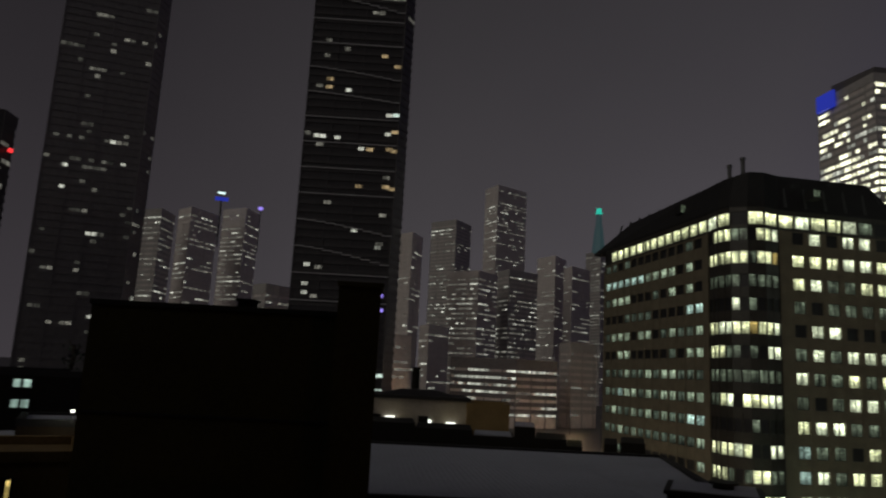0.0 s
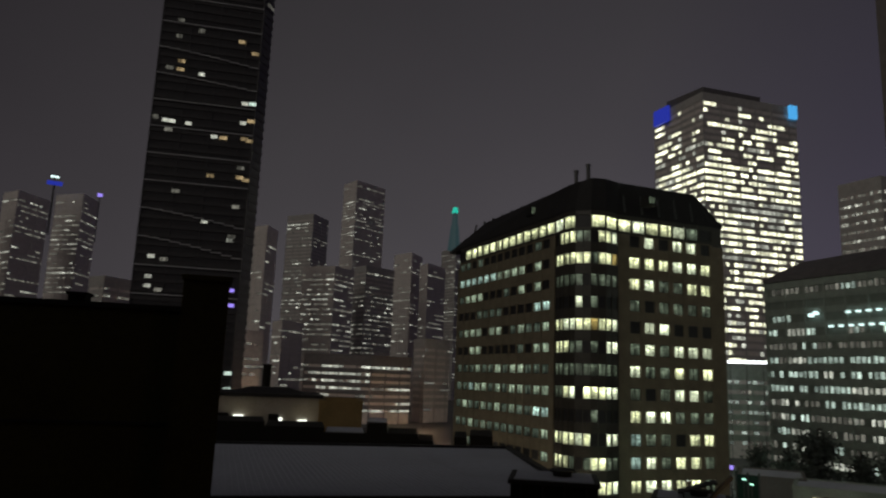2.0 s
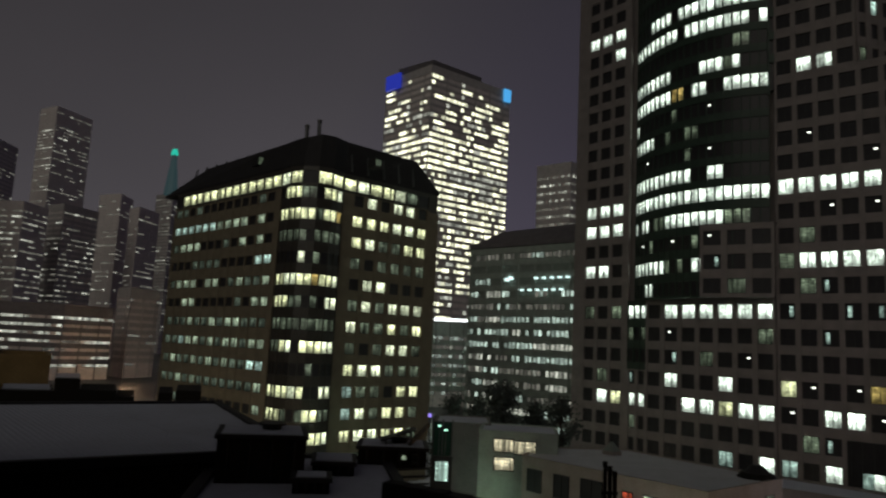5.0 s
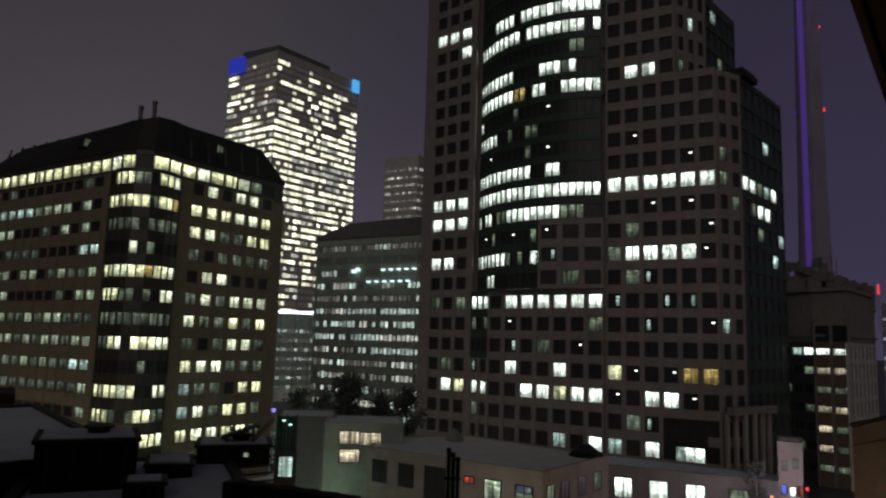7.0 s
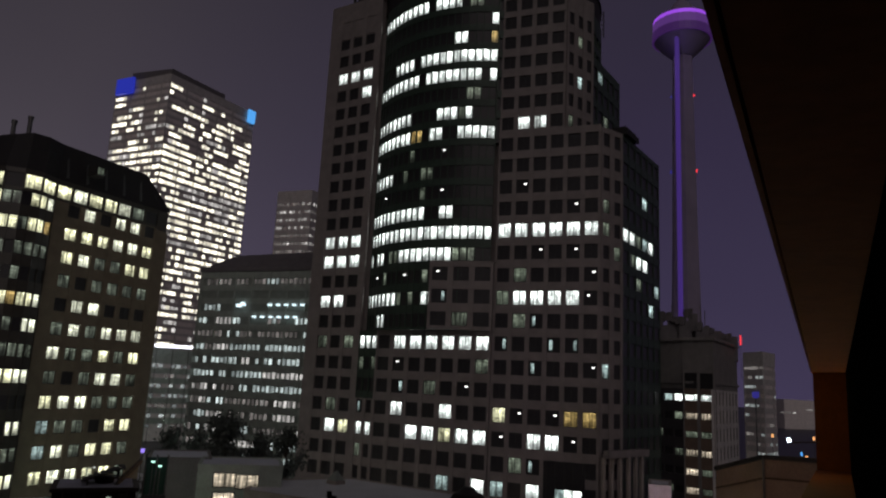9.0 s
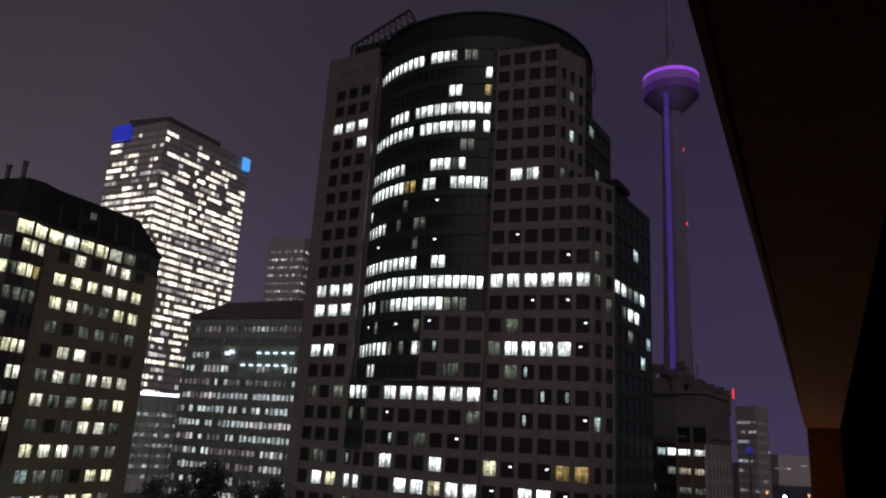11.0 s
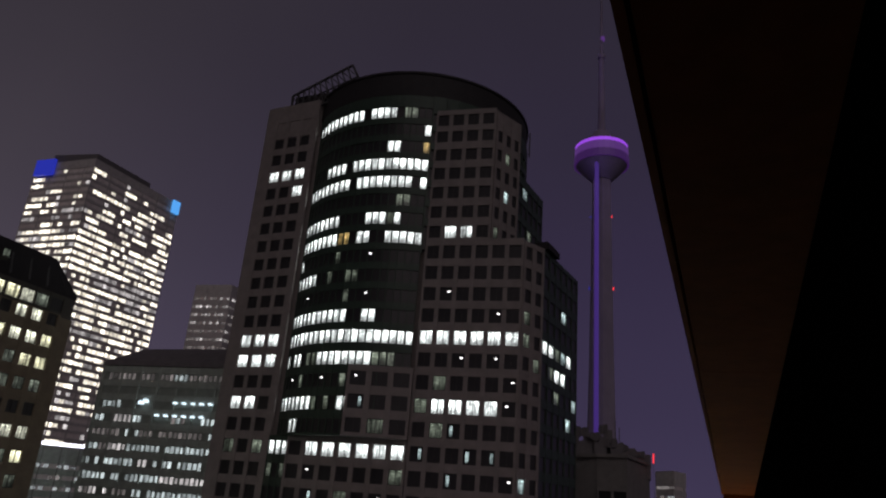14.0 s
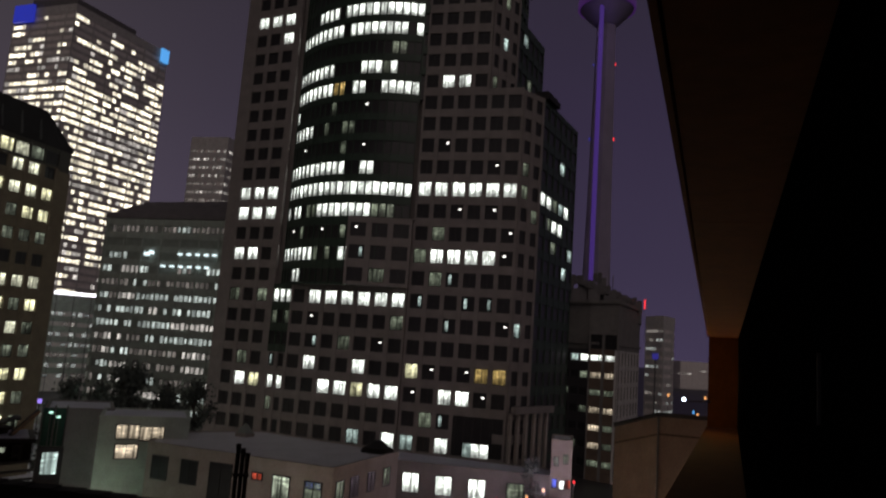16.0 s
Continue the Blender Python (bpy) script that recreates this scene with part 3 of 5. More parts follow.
    hs = facade(tower, GRANITE, (108.2, 96.0), (107.7, 91.0), 2, [z(k) for k in range(-8, -13, -1)], T_FH, 0.66, 0.6, 0, z(-8) + 1.5)
    place_windows("window", tower, hs, ["n.", "ww", "d.", "..", "w."], 1)
    # crown
    crown = Shell().prism(ring_at(ctr, rad, 72), EYE + 79.5, EYE + 85)
    crown.prism(ring_at(ctr, rad * 1.012, 72), EYE + 84.6, EYE + 85.1)
    crown.prism(ring_at(ctr, rad * 0.9, 48), EYE + 85, EYE + 86.6)
    part("crown", crown, DARK_ROOF, tower, "dark metal drum crown")
    # glazed flank of the right wing, lower and upper
    ks = range(4, -13, -1)
    for a, b, cols, m, wf, plan in (((115.6, 48.2), (121.0, 46.3), 2, GRANITE, 0.6, {0: "d.", -6: "c.", -1: ".d", 1: "d."}),
                                    ((121.0, 46.3), (142.0, 46.6), 6, BAY_GREEN, 0.9, {0: "wwdcw.", -1: ".dww..", 2: "...c..", -2: "..d..c", -3: "....c."})):
        hs = facade(tower, m, a, b, cols, [z(k) for k in ks], T_FH, wf, 0.6, 0, EYE + 47.6, depth=0.35)
        place_windows("flank_window", tower, hs, [plan.get(k, "." * cols) for k in ks], 0)
    hs = facade(tower, GRANITE, (113.9, 54.4), (121.0, 52.2), 3, [z(k) for k in range(10, 4, -1)], T_FH, 0.55, 0.6, EYE + 47.6, EYE + 75.6, depth=0.35)
    place_windows("flank_window", tower, hs, ["...", ".d.", "...", ".c.", "...", "d.."], 0)
    part("flank_wall", Shell().prism([(114.3, 54.9), (121.0, 52.8), (124.5, 60.0), (118, 62)], EYE + 47.0, EYE + 75.3), GRANITE, tower)
    hs = facade(tower, BAY_GREEN, (121.2, 52.6), (136.5, 53.0), 5, [z(k) for k in range(8, 4, -1)], T_FH, 0.9, 0.6, EYE + 47.6, EYE + 65.0, depth=0.35)
    place_windows("flank_window", tower, hs, [".c...", ".....", "..d..", "....."], 0)
    part("flank_cornice", Shell().prism([(121.2, 45.6), (127.5, 45.6), (127.5, 49.0), (121.2, 49.0)], EYE + 47.6, EYE + 48.7).prism([(121.6, 46.0), (127.0, 46.0), (127.0, 48.6), (121.6, 48.6)], EYE + 48.7, EYE + 49.3), DARK_ROOF, tower, "dark cornice over the flank bay")
    part("shoulder", Shell().prism([(114.2, 55), (119.8, 53.2), (136.5, 53.6), (136.5, 62), (116, 62)], EYE + 46, EYE + 64.8), DARK_ROOF, tower)
    # pale columns at the foot
    for k, (x, y) in enumerate(((115.2, 47.4), (117.0, 46.7), (118.8, 46.0), (121.0, 45.3), (124.0, 45.2), (127.0, 45.2))):
        part("column", Shell().box((x, y, (EYE - 10) / 2), (0.55, 0.55, EYE - 10), (1, -0.35)), CREAM, tower, "pale stone column")
    part("lintel", Shell().box((121.2, 45.6, EYE - 9.4), (13, 1.1, 1.2), (1, -0.17)), GRANITE, tower)
    # slanting lattice on the roof
    A, A2 = Vector((*polar(46.0, 150), rise(30.0, 150))), Vector((*polar(46.1, 150), rise(28.4, 150)))
    B, C = Vector((*polar(50.82, 141), rise(33.15, 141))), Vector((*polar(52.0, 139), rise(31.6, 139)))
    lat = Shell()
    for p, q in ((A, B), (B, C), (A2, C), (A, A2)):
        bar(lat, p, q, 0.42)
    mid = [A.lerp(A2, 0.5), B.lerp(C, 0.5)]
    bar(lat, *mid, 0.25)
    for k in range(11):
        p0, p1, q0, q1 = A.lerp(B, k / 11), A.lerp(B, (k + 1) / 11), A2.lerp(C, k / 11), A2.lerp(C, (k + 1) / 11)
        bar(lat, p0, q0, 0.24)
        bar(lat, p0, p0.lerp(q0, 0.5).lerp(p1.lerp(q1, 0.5), 1.0), 0.2)
        bar(lat, p0.lerp(q0, 0.5), q1, 0.2)
        bar(lat, q0, p1.lerp(q1, 0.5), 0.2)
    part("roof_lattice", lat, METAL, tower, "slanting steel lattice on the roof")
    cage = Shell()
    ca, cd = 67.1, 151.5
    for k in range(5):
        bar(cage, (*polar(ca, cd), EYE + 79.2 + 1.2 * k), (*polar(ca + 0.36, cd), EYE + 79.2 + 1.2 * k), 0.16)
    for da in (0.0, 0.36):
        bar(cage, (*polar(ca + da, cd), EYE + 78.4), (*polar(ca + da, cd), EYE + 84.8), 0.2)
    part("ladder_cage", cage, METAL, tower, "caged ladder beside the drum crown")
    back = Shell().prism([polar(46.3, 151), polar(52, 141), polar(52.4, 150), polar(47, 158)], EYE + 84, EYE + 87)
    part("plant_room", back, DARK_ROOF, tower)


# ---------------------------------------------------------------- far towers
def slab_tower(name, corner, left_end, right_end, top, floor, density, wall_mat, mats, label, category="tower", seed=1, band=0.45,
               cell=3.0, roof=None, run=3, weights=(3, 2), skip=3.0, fill=0.85, group="", glass=None, uneven=(0.2, 0.6, 1.0, 1.6)):
    """A tower seen from its corner: two faces of floor bands and mullions, with runs of lit rooms."""
    rng = random.Random(seed)
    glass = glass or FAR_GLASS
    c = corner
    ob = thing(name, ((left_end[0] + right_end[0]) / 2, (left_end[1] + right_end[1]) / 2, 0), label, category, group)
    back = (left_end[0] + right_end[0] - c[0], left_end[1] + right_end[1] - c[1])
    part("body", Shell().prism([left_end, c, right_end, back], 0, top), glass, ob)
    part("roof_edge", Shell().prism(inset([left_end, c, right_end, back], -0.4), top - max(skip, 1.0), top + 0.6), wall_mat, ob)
    bands, posts, sheets = Shell(), Shell(), [Shell() for _ in mats]
    n_floor = int((top - 3 - skip) / floor)
    for a, b in ((left_end, c), (c, right_end)):
        d = Vector((b[0] - a[0], b[1] - a[1]))
        L = d.length
        if L < 2:
            continue
        u = d / L
        n = Vector((u.y, -u.x))
        cells = max(2, int(L / cell))
        w = L / cells
        for k in range(n_floor):
            zc = top - skip - floor * (k + 0.5)
            m = (Vector(a) + Vector(b)) / 2 + n * 0.15
            bands.box((m.x, m.y, zc + floor / 2 - floor * band / 2), (L, 0.3, floor * band), u)
            share = min(0.97, density(k, n_floor) if callable(density) else density)
            share *= rng.choice(uneven) if share < 0.9 else 1
            share = min(share, 0.97)
            span = run(k) if callable(run) else run
            off = span * (1 - share) / max(share, 0.02)
            on = rng.random() < share
            s = 0
            for i in range(cells):
                if on:
                    if rng.random() < 0.25 or i == 0:
                        s = rng.choices(range(len(mats)), weights[:len(mats)])[0]
                    q = Vector(a) + u * ((i + 0.5) * w) + n * 0.06
                    sheets[s].box((q.x, q.y, zc - floor * band / 2), (w * fill, 0.12, floor * (1 - band) * rng.uniform(0.6, 0.92)), u)
                    on = rng.random() > 1 / span
                else:
                    on = rng.random() < 1 / max(1.0, off)
                    s = rng.choices(range(len(mats)), weights[:len(mats)])[0]
        for i in range(0, cells + 1, 4):
            q = Vector(a) + u * (i * w) + n * 0.2
            posts.box((q.x, q.y, top / 2), (0.5, 0.4, top), u)
    tagged(part("floor_band", bands, wall_mat, ob), kind="stuff")
    tagged(part("mullion", posts, wall_mat, ob), kind="stuff")
    for s, m in zip(sheets, mats):
        if s.v:
            tagged(part("lit_window", s, m, ob), kind="stuff")
    if roof:
        part("roof", roof, PLANT, ob)
    return ob


# bright tower with two lit signs
def sign_tower():
    c, le, re = (217.9, 347.3), (211.0, 389.0), (282.5, 353.0)

    def dens(k, n):
        return 0.34 if k < 2 else 0.52 if k < 9 else 0.96 if k < 23 else 0.8 if k < 30 else 0.66

    crown = Shell()
    crown.prism([(212.5, 388), (218.6, 348.4), (281, 353.8), (275, 392)], EYE + 165.5, EYE + 168.5, top=[(214, 380), (222, 353), (262, 357), (258, 385)])
    crown.prism([(214, 380), (222, 353), (262, 357), (258, 385)], EYE + 168.5, EYE + 172)
    t = slab_tower("bank_tower", c, le, re, EYE + 165.5, 4.0, dens, HAZY_DARK, [BANK_W, FAR_W], "tall glazed bank tower with nearly every floor lit", "office tower", seed=4,
                   band=0.36, cell=2.9, uneven=(0.7, 0.9, 1.0, 1.2), run=lambda k: 2.6 if k < 9 else 12 if k < 23 else 4, weights=(4, 1), fill=0.84)
    part("crown", crown, PLANT, t, "stepped grey crown")
    for p, u, w, hh, m, m2 in (((210.6, 380.3), (0.16, -0.98), 13.5, 9.5, SIGN_BLUE, SIGN_VIOLET), ((279.0, 351.2), (1, 0.09), 5.4, 8.0, SIGN_CYAN, SIGN_PALE)):
        b = part("sign_panel", Shell().box((p[0], p[1], EYE + 162.5), (w, 1.5, hh), u), m, t, "blue lit roof sign")
        ux = Vector(u).normalized()
        nn = Vector((ux.y, -ux.x))
        for dz, off in ((2.7, -0.5), (0, 0.5), (-2.7, -0.5)):
            o = Vector(p) + nn * 0.9 + ux * (off + w * 0.18)
            part("emblem_bar", Shell().box((o.x, o.y, EYE + 162.5 + dz), (w * 0.42, 0.4, 2.3), u), m2, b)


# dark apartment towers
def condo(left, right, d, top, seed, label, m, lines, share, mats, weights):
    le, c, re = polar(left, d), polar(right - 0.8, d * 0.985), polar(right, d * 1.01)
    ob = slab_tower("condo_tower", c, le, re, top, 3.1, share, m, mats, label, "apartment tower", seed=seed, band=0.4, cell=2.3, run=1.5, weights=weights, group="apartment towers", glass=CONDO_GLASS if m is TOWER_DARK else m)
    if lines:
        a, b = Vector(le), Vector(c)
        u = (b - a).normalized()
        n = Vector((u.y, -u.x))
        L = (b - a).length
        tilts = (0, 0, 5, 6, 0, 0, 4, 3, 0, 0)
        for k in range(int((top - 40) / 9.8)):
            s, z0 = Shell(), top - 4 - 9.8 * k
            for i in range(10):
                q = a + u * (L * (i + 0.5) / 10) + n * 0.45
                s.box((q.x, q.y, z0 - tilts[k % 10] * ((i + 0.5) / 10) ** 1.4), (L / 10 + 0.1, 0.5, 0.42), u)
            part("slab_edge", s, LEDGE, ob)
    return ob


# ---------------------------------------------------------------- the needle tower
def needle():
    d = 604.0
    cx, cy = polar(73.75, d)
    ob = thing("observation_tower", (cx, cy, 0), "slender concrete observation tower with a violet lit pod", "tower")
    ring = lambda r, n=32, ph=0.0: ring_at((cx, cy), r, n, ph)
    shaft = Shell()
    for z0, z1, r0, r1 in ((0, 60, 17, 13), (60, 150, 13, 11), (150, 330, 11, 8.5)):
        shaft.prism(ring(r0, 6, 0.4), z0, z1, top=ring(r1, 6, 0.4))
    part("shaft", shaft, CN, ob)
    pod = Shell()
    for z0, z1, r0, r1 in ((314, 322, 9, 17), (322, 329, 17, 23), (347.5, 350, 22, 18), (350, 357, 15, 12), (357, 364, 10, 7), (364, 445, 3.4, 2.6), (445, 449, 3.6, 3.6), (449, 553, 1.6, 0.5)):
        pod.prism(ring(r0), z0, z1, top=ring(r1))
    part("pod", pod, CN, ob)
    part("ring_light", Shell().prism(ring(23.8), 344, 347.5), PURPLE, ob, "bright violet lit ring")
    part("ring_light", Shell().prism(ring(24.8), 329, 336), VIOLET_MID, ob, "violet lit ring")
    part("ring_glass", Shell().prism(ring(24.2), 336, 344), VIOLET_DIM, ob, "dim violet lit glazing")
    px, py = polar(73.36, d - 22)
    part("strip_light", Shell().prism([(px - 2.6, py - 1.2), (px + 2.6, py - 1.2), (px + 2.6, py + 1.2), (px - 2.6, py + 1.2)], 55, 322), INDIGO, ob, "indigo lit strip up the shaft")
    # added violet fill hung before the shaft, bringing it nearer the sky's tone
    wash = new("tower_wash", bpy.data.lights.new("tower_wash", "POINT"))
    wash.data.energy, wash.data.color, wash.data.shadow_soft_size = 4500, (0.45, 0.30, 1.0), 2.0
    wash.location = (*polar(73.0, d - 45), 300)
    wash_high = new("tower_wash", wash.data.copy())
    wash_high.location = (*polar(73.0, d - 40), 430)
    bx, by = polar(73.85, d)
    part("beacon", Shell().prism(ring_at((bx, by), 2.2, 10), 466, 470), VIOLET_DIM, ob)
    # small warning lamps on both flanks of the shaft
    for az, z, m in ((72.87, 277, SIGN_DIM), (74.58, 277, RED), (72.78, 210, SIGN_DIM), (74.68, 210, RED)):
        qx, qy = polar(az, d - 3)
        part("warning_lamp", Shell().prism(ring_at((qx, qy), 0.8, 8), z, z + (2.6 if z < 250 else 1.6)), m, ob, "small warning lamp")


# ---------------------------------------------------------------- own building
def at_wall(s, lat):
    return (WALL_DIR.x * s + WALL_OUT.x * lat, WALL_DIR.y * s + WALL_OUT.y * lat)


def own_building():
    u = (WALL_DIR.x, WALL_DIR.y)
    # its unseen upper 30 m is made up to shade the near roofs
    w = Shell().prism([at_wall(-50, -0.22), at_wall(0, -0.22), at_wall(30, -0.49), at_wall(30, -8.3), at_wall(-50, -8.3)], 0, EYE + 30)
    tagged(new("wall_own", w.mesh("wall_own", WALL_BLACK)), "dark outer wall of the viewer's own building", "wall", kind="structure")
    h, edge = 1.15, lambda s: 0.298 + 0.0098 * s
    s = Shell().prism([at_wall(-2.5, edge(-2.5) - 0.03), at_wall(28.7, edge(28.7) - 0.03), at_wall(28.7, edge(28.7)), at_wall(-2.5, edge(-2.5))], EYE + h - 0.012, EYE + h + 0.3)
    so = tagged(new("soffit", s.mesh("soffit", SOFFIT)), "brown painted soffit under the floor above", "soffit", kind="structure")
    for a, b in ((-2.5, 6.0), (6.012, 14.0), (14.012, 21.5), (21.512, 28.7)):
        p = Shell().prism([at_wall(a, -0.6), at_wall(b, -0.6), at_wall(b, edge(b) - 0.042), at_wall(a, edge(a) - 0.042)], EYE + h, EYE + h + 0.3)
        part("panel", p, SOFFIT, so)
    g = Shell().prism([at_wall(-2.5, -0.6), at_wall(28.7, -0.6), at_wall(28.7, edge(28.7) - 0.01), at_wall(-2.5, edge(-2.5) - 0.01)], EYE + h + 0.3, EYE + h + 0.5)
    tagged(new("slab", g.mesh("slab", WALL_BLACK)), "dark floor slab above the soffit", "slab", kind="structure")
    # faint gap of light in the wall, built as a thin grey strip
    c = Shell().prism([at_wall(2.904, -0.30), at_wall(2.916, -0.30), at_wall(2.916, -0.2342), at_wall(2.904, -0.2342)], EYE + -0.170, EYE + 0.080)
    tagged(new("conduit", c.mesh("conduit", METAL)), "thin grey strip for a faint light gap in the dark wall", "conduit", kind="structure")
    s = Shell().prism([at_wall(9, -0.6), at_wall(28.3, -0.6), at_wall(28.3, 0.55), at_wall(9, 0.97)], EYE - 2.3, EYE - 2.1)
    tagged(new("ledge", s.mesh("ledge", SOFFIT)), "brown ledge along the outer wall", "ledge", kind="structure")
    s = Shell().box((*at_wall(28.5, -0.02), EYE - 0.477), (0.4, 1.09, 3.24), u)
    tagged(new("pier", s.mesh("pier", SOFFIT)), "brown pier at the end of the ledge", "pier", kind="structure")


# ---------------------------------------------------------------- roofs near by
def inset(pts, k):
    cx, cy = sum(p[0] for p in pts) / len(pts), sum(p[1] for p in pts) / len(pts)
    out = []
    for x, y in pts:
        L = math.hypot(x - cx, y - cy)
        out.append((x - (x - cx) / L * k, y - (y - cy) / L * k))
    return out


def house(name, pts, top, wall_mat, label, category="building", snow=True, curb=0.35, z0=0.0):
    """A flat-roofed building: walls, a raised curb round the roof, and thin snow lying in it."""
    ob = thing(name, (sum(p[0] for p in pts) / len(pts), sum(p[1] for p in pts) / len(pts), z0), label, category)
    part("wall", Shell().prism(pts, z0, top - 0.25), wall_mat, ob)
    ctr = Vector((sum(p[0] for p in pts) / len(pts), sum(p[1] for p in pts) / len(pts)))
    for a, b in zip(pts, pts[1:] + pts[:1]):
        a, b = Vector(a), Vector(b)
        u = (b - a).normalized()
        n = Vector((-u.y, u.x))
        if n.dot(ctr - a) < 0:
            n = -n
        m = (a + b) / 2 + n * (curb / 2 - 0.05)
        part("parapet", Shell().box((m.x, m.y, top - 0.12), ((b - a).length - 0.02, curb, 0.32), u), DARK_ROOF if wall_mat in (BLACK, BROWN, BROWN_BRICK) else wall_mat, ob)
    if snow:
        part("snow", Shell().prism(inset(pts, curb), top - 0.25, top - 0.10), SETTLED if wall_mat in (CREAM, HAZY_DARK) else SNOW, ob, "thin even snow")
    return ob


def wall_window(parent, p0, p1, t, z, w, h, m, bars=1):
    """A window on the wall from p0 to p1, at the share t of its length."""
    u = Vector((p1[0] - p0[0], p1[1] - p0[1])).normalized()
    n = Vector((u.y, -u.x))
    c = Vector(p0) + (Vector(p1) - Vector(p0)) * t + n * 0.06
    window("window", parent, c, u, n, z, w, h, m, bars)


def plant_box(pts, z0, top, label, vent=True, snow=True):
    ob = thing("plant_box", (pts[0][0], pts[0][1], z0), label, "roof plant", "roof plant boxes")
    part("casing", Shell().prism(pts, z0, top - 0.12), BLACK, ob)
    part("cap", Shell().prism(inset(pts, -0.12), top - 0.12, top), DARK_ROOF, ob)
    cx, cy = sum(p[0] for p in pts) / 4, sum(p[1] for p in pts) / 4
    if snow:
        part("snow", Shell().prism(inset(pts, 0.15), top, top + 0.03), SNOW, ob, "thin snow")
    if vent:
        part("vent", Shell().prism(ring_at((cx + 0.3, cy), 0.32, 14), top, top + 0.16).prism(ring_at((cx + 0.3, cy), 0.45, 14), top + 0.16, top + 0.24), DARK_ROOF, ob)
    for k in range(4):
        a = Vector(pts[0]).lerp(Vector(pts[1]), (k + 0.5) / 4)
        n = Vector((pts[1][1] - pts[0][1], -(pts[1][0] - pts[0][0]))).normalized() * 0.03
        part("rib", Shell().box((a.x + n.x, a.y + n.y, (z0 + top) / 2), (0.06, 0.06, (top - z0) * 0.8)), DARK_ROOF, ob)
    return ob


def tree(at, height, spread, seed, label, leaf=0.35, count=900, narrow=False):
    rng = random.Random(seed)
    ob = thing("tree", (at[0], at[1], 0), label, "tree", "street trees")
    wood = Shell()
    base = Vector((at[0], at[1], 0))
    top = base + Vector((rng.uniform(-0.4, 0.4), rng.uniform(-0.4, 0.4), height * 0.92))
    segs = 6
    for i in range(segs):
        bar(wood, base.lerp(top, i / segs), base.lerp(top, (i + 1) / segs), 0.5 * (1 - 0.85 * i / segs))
    part("trunk", wood, BARK, ob)
    tips, limbs = [], Shell()
    for i in range(60 if narrow else 30):
        t = rng.uniform(0.22, 0.97)
        a = base.lerp(top, t)
        ang = rng.uniform(0, 2 * math.pi)
        reach = spread * (1.1 - t if narrow else math.sin(math.pi * min(0.97, t))) * rng.uniform(0.6, 1.0)
        b = a + Vector((math.cos(ang) * reach, math.sin(ang) * reach, height * (-0.05 if narrow else 0.12)))
        bar(limbs, a, b, 0.12)
        for j in range(4):
            q = a.lerp(b, rng.uniform(0.4, 1.0))
            e = q + Vector((rng.uniform(-1, 1), rng.uniform(-1, 1), rng.uniform(-0.2, 0.9))) * spread * 0.25
            bar(limbs, q, e, 0.06)
            tips += [(q, e)]
    tagged(part("limb", limbs, BARK, ob), kind="stuff")
    v, f = [], []
    for _ in range(count):
        q, e = rng.choice(tips)
        c = q.lerp(e, rng.random()) + Vector((rng.gauss(0, 1), rng.gauss(0, 1), rng.gauss(0, 0.7))) * leaf
        s = Vector((rng.gauss(0, 1), rng.gauss(0, 1), rng.gauss(0, 1))).normalized() * leaf * rng.uniform(0.3, 0.7)
        w = s.cross(Vector((rng.gauss(0, 1), rng.gauss(0, 1), rng.gauss(0, 1)))).normalized() * leaf * 0.35
        k = len(v)
        v += [tuple(c - s), tuple(c + w), tuple(c + s), tuple(c - w)]
        f.append((k, k + 1, k + 2, k + 3))
    sh = Shell()
    sh.v, sh.f, sh.m = v, f, [0] * len(f)
    tagged(part("foliage", sh, LEAF, ob), kind="stuff")
    return ob


def street_fill_lamp(at, power, color=(1.0, 0.78, 0.58), height=8.0, z0=0.0):
    ob = thing("street_fill_lamp", (at[0], at[1], z0), "tall grey street lamp with a lit head, added for fill", "lamp", "street lamps")
    part("pole", Shell().prism(ring_at(at, 0.09, 8), z0, z0 + height), METAL, ob)
    part("arm", bar(Shell(), (at[0], at[1], z0 + height - 0.05), (at[0] + 0.9, at[1], z0 + height + 0.1), 0.08), METAL, ob)
    part("lamp_head", Shell().box((at[0] + 1.0, at[1], z0 + height + 0.12), (0.6, 0.25, 0.1)), METAL, ob)
    part("lens", Shell().box((at[0] + 1.0, at[1], z0 + height + 0.045), (0.5, 0.2, 0.04)), LAMP_W, ob)
    li = new("street_fill_light", bpy.data.lights.new("street_fill_light", "POINT"))
    li.data.energy, li.data.color, li.data.shadow_soft_size = power, color, 0.3
    li.location = (at[0] + 1.0, at[1], z0 + height - 0.3)
    li.parent = ob
    li.matrix_parent_inverse = Matrix.Translation(ob.location).inverted()


# ---------------------------------------------------------------- the place
corner_block()
granite_tower()
sign_tower()
dark_condo = condo(-11.9, -3.5, 260, EYE + 175, 11, "tall dark apartment tower with pale slanting slab edges", TOWER_DARK, True, 0.012, [FAR_D], (1,))
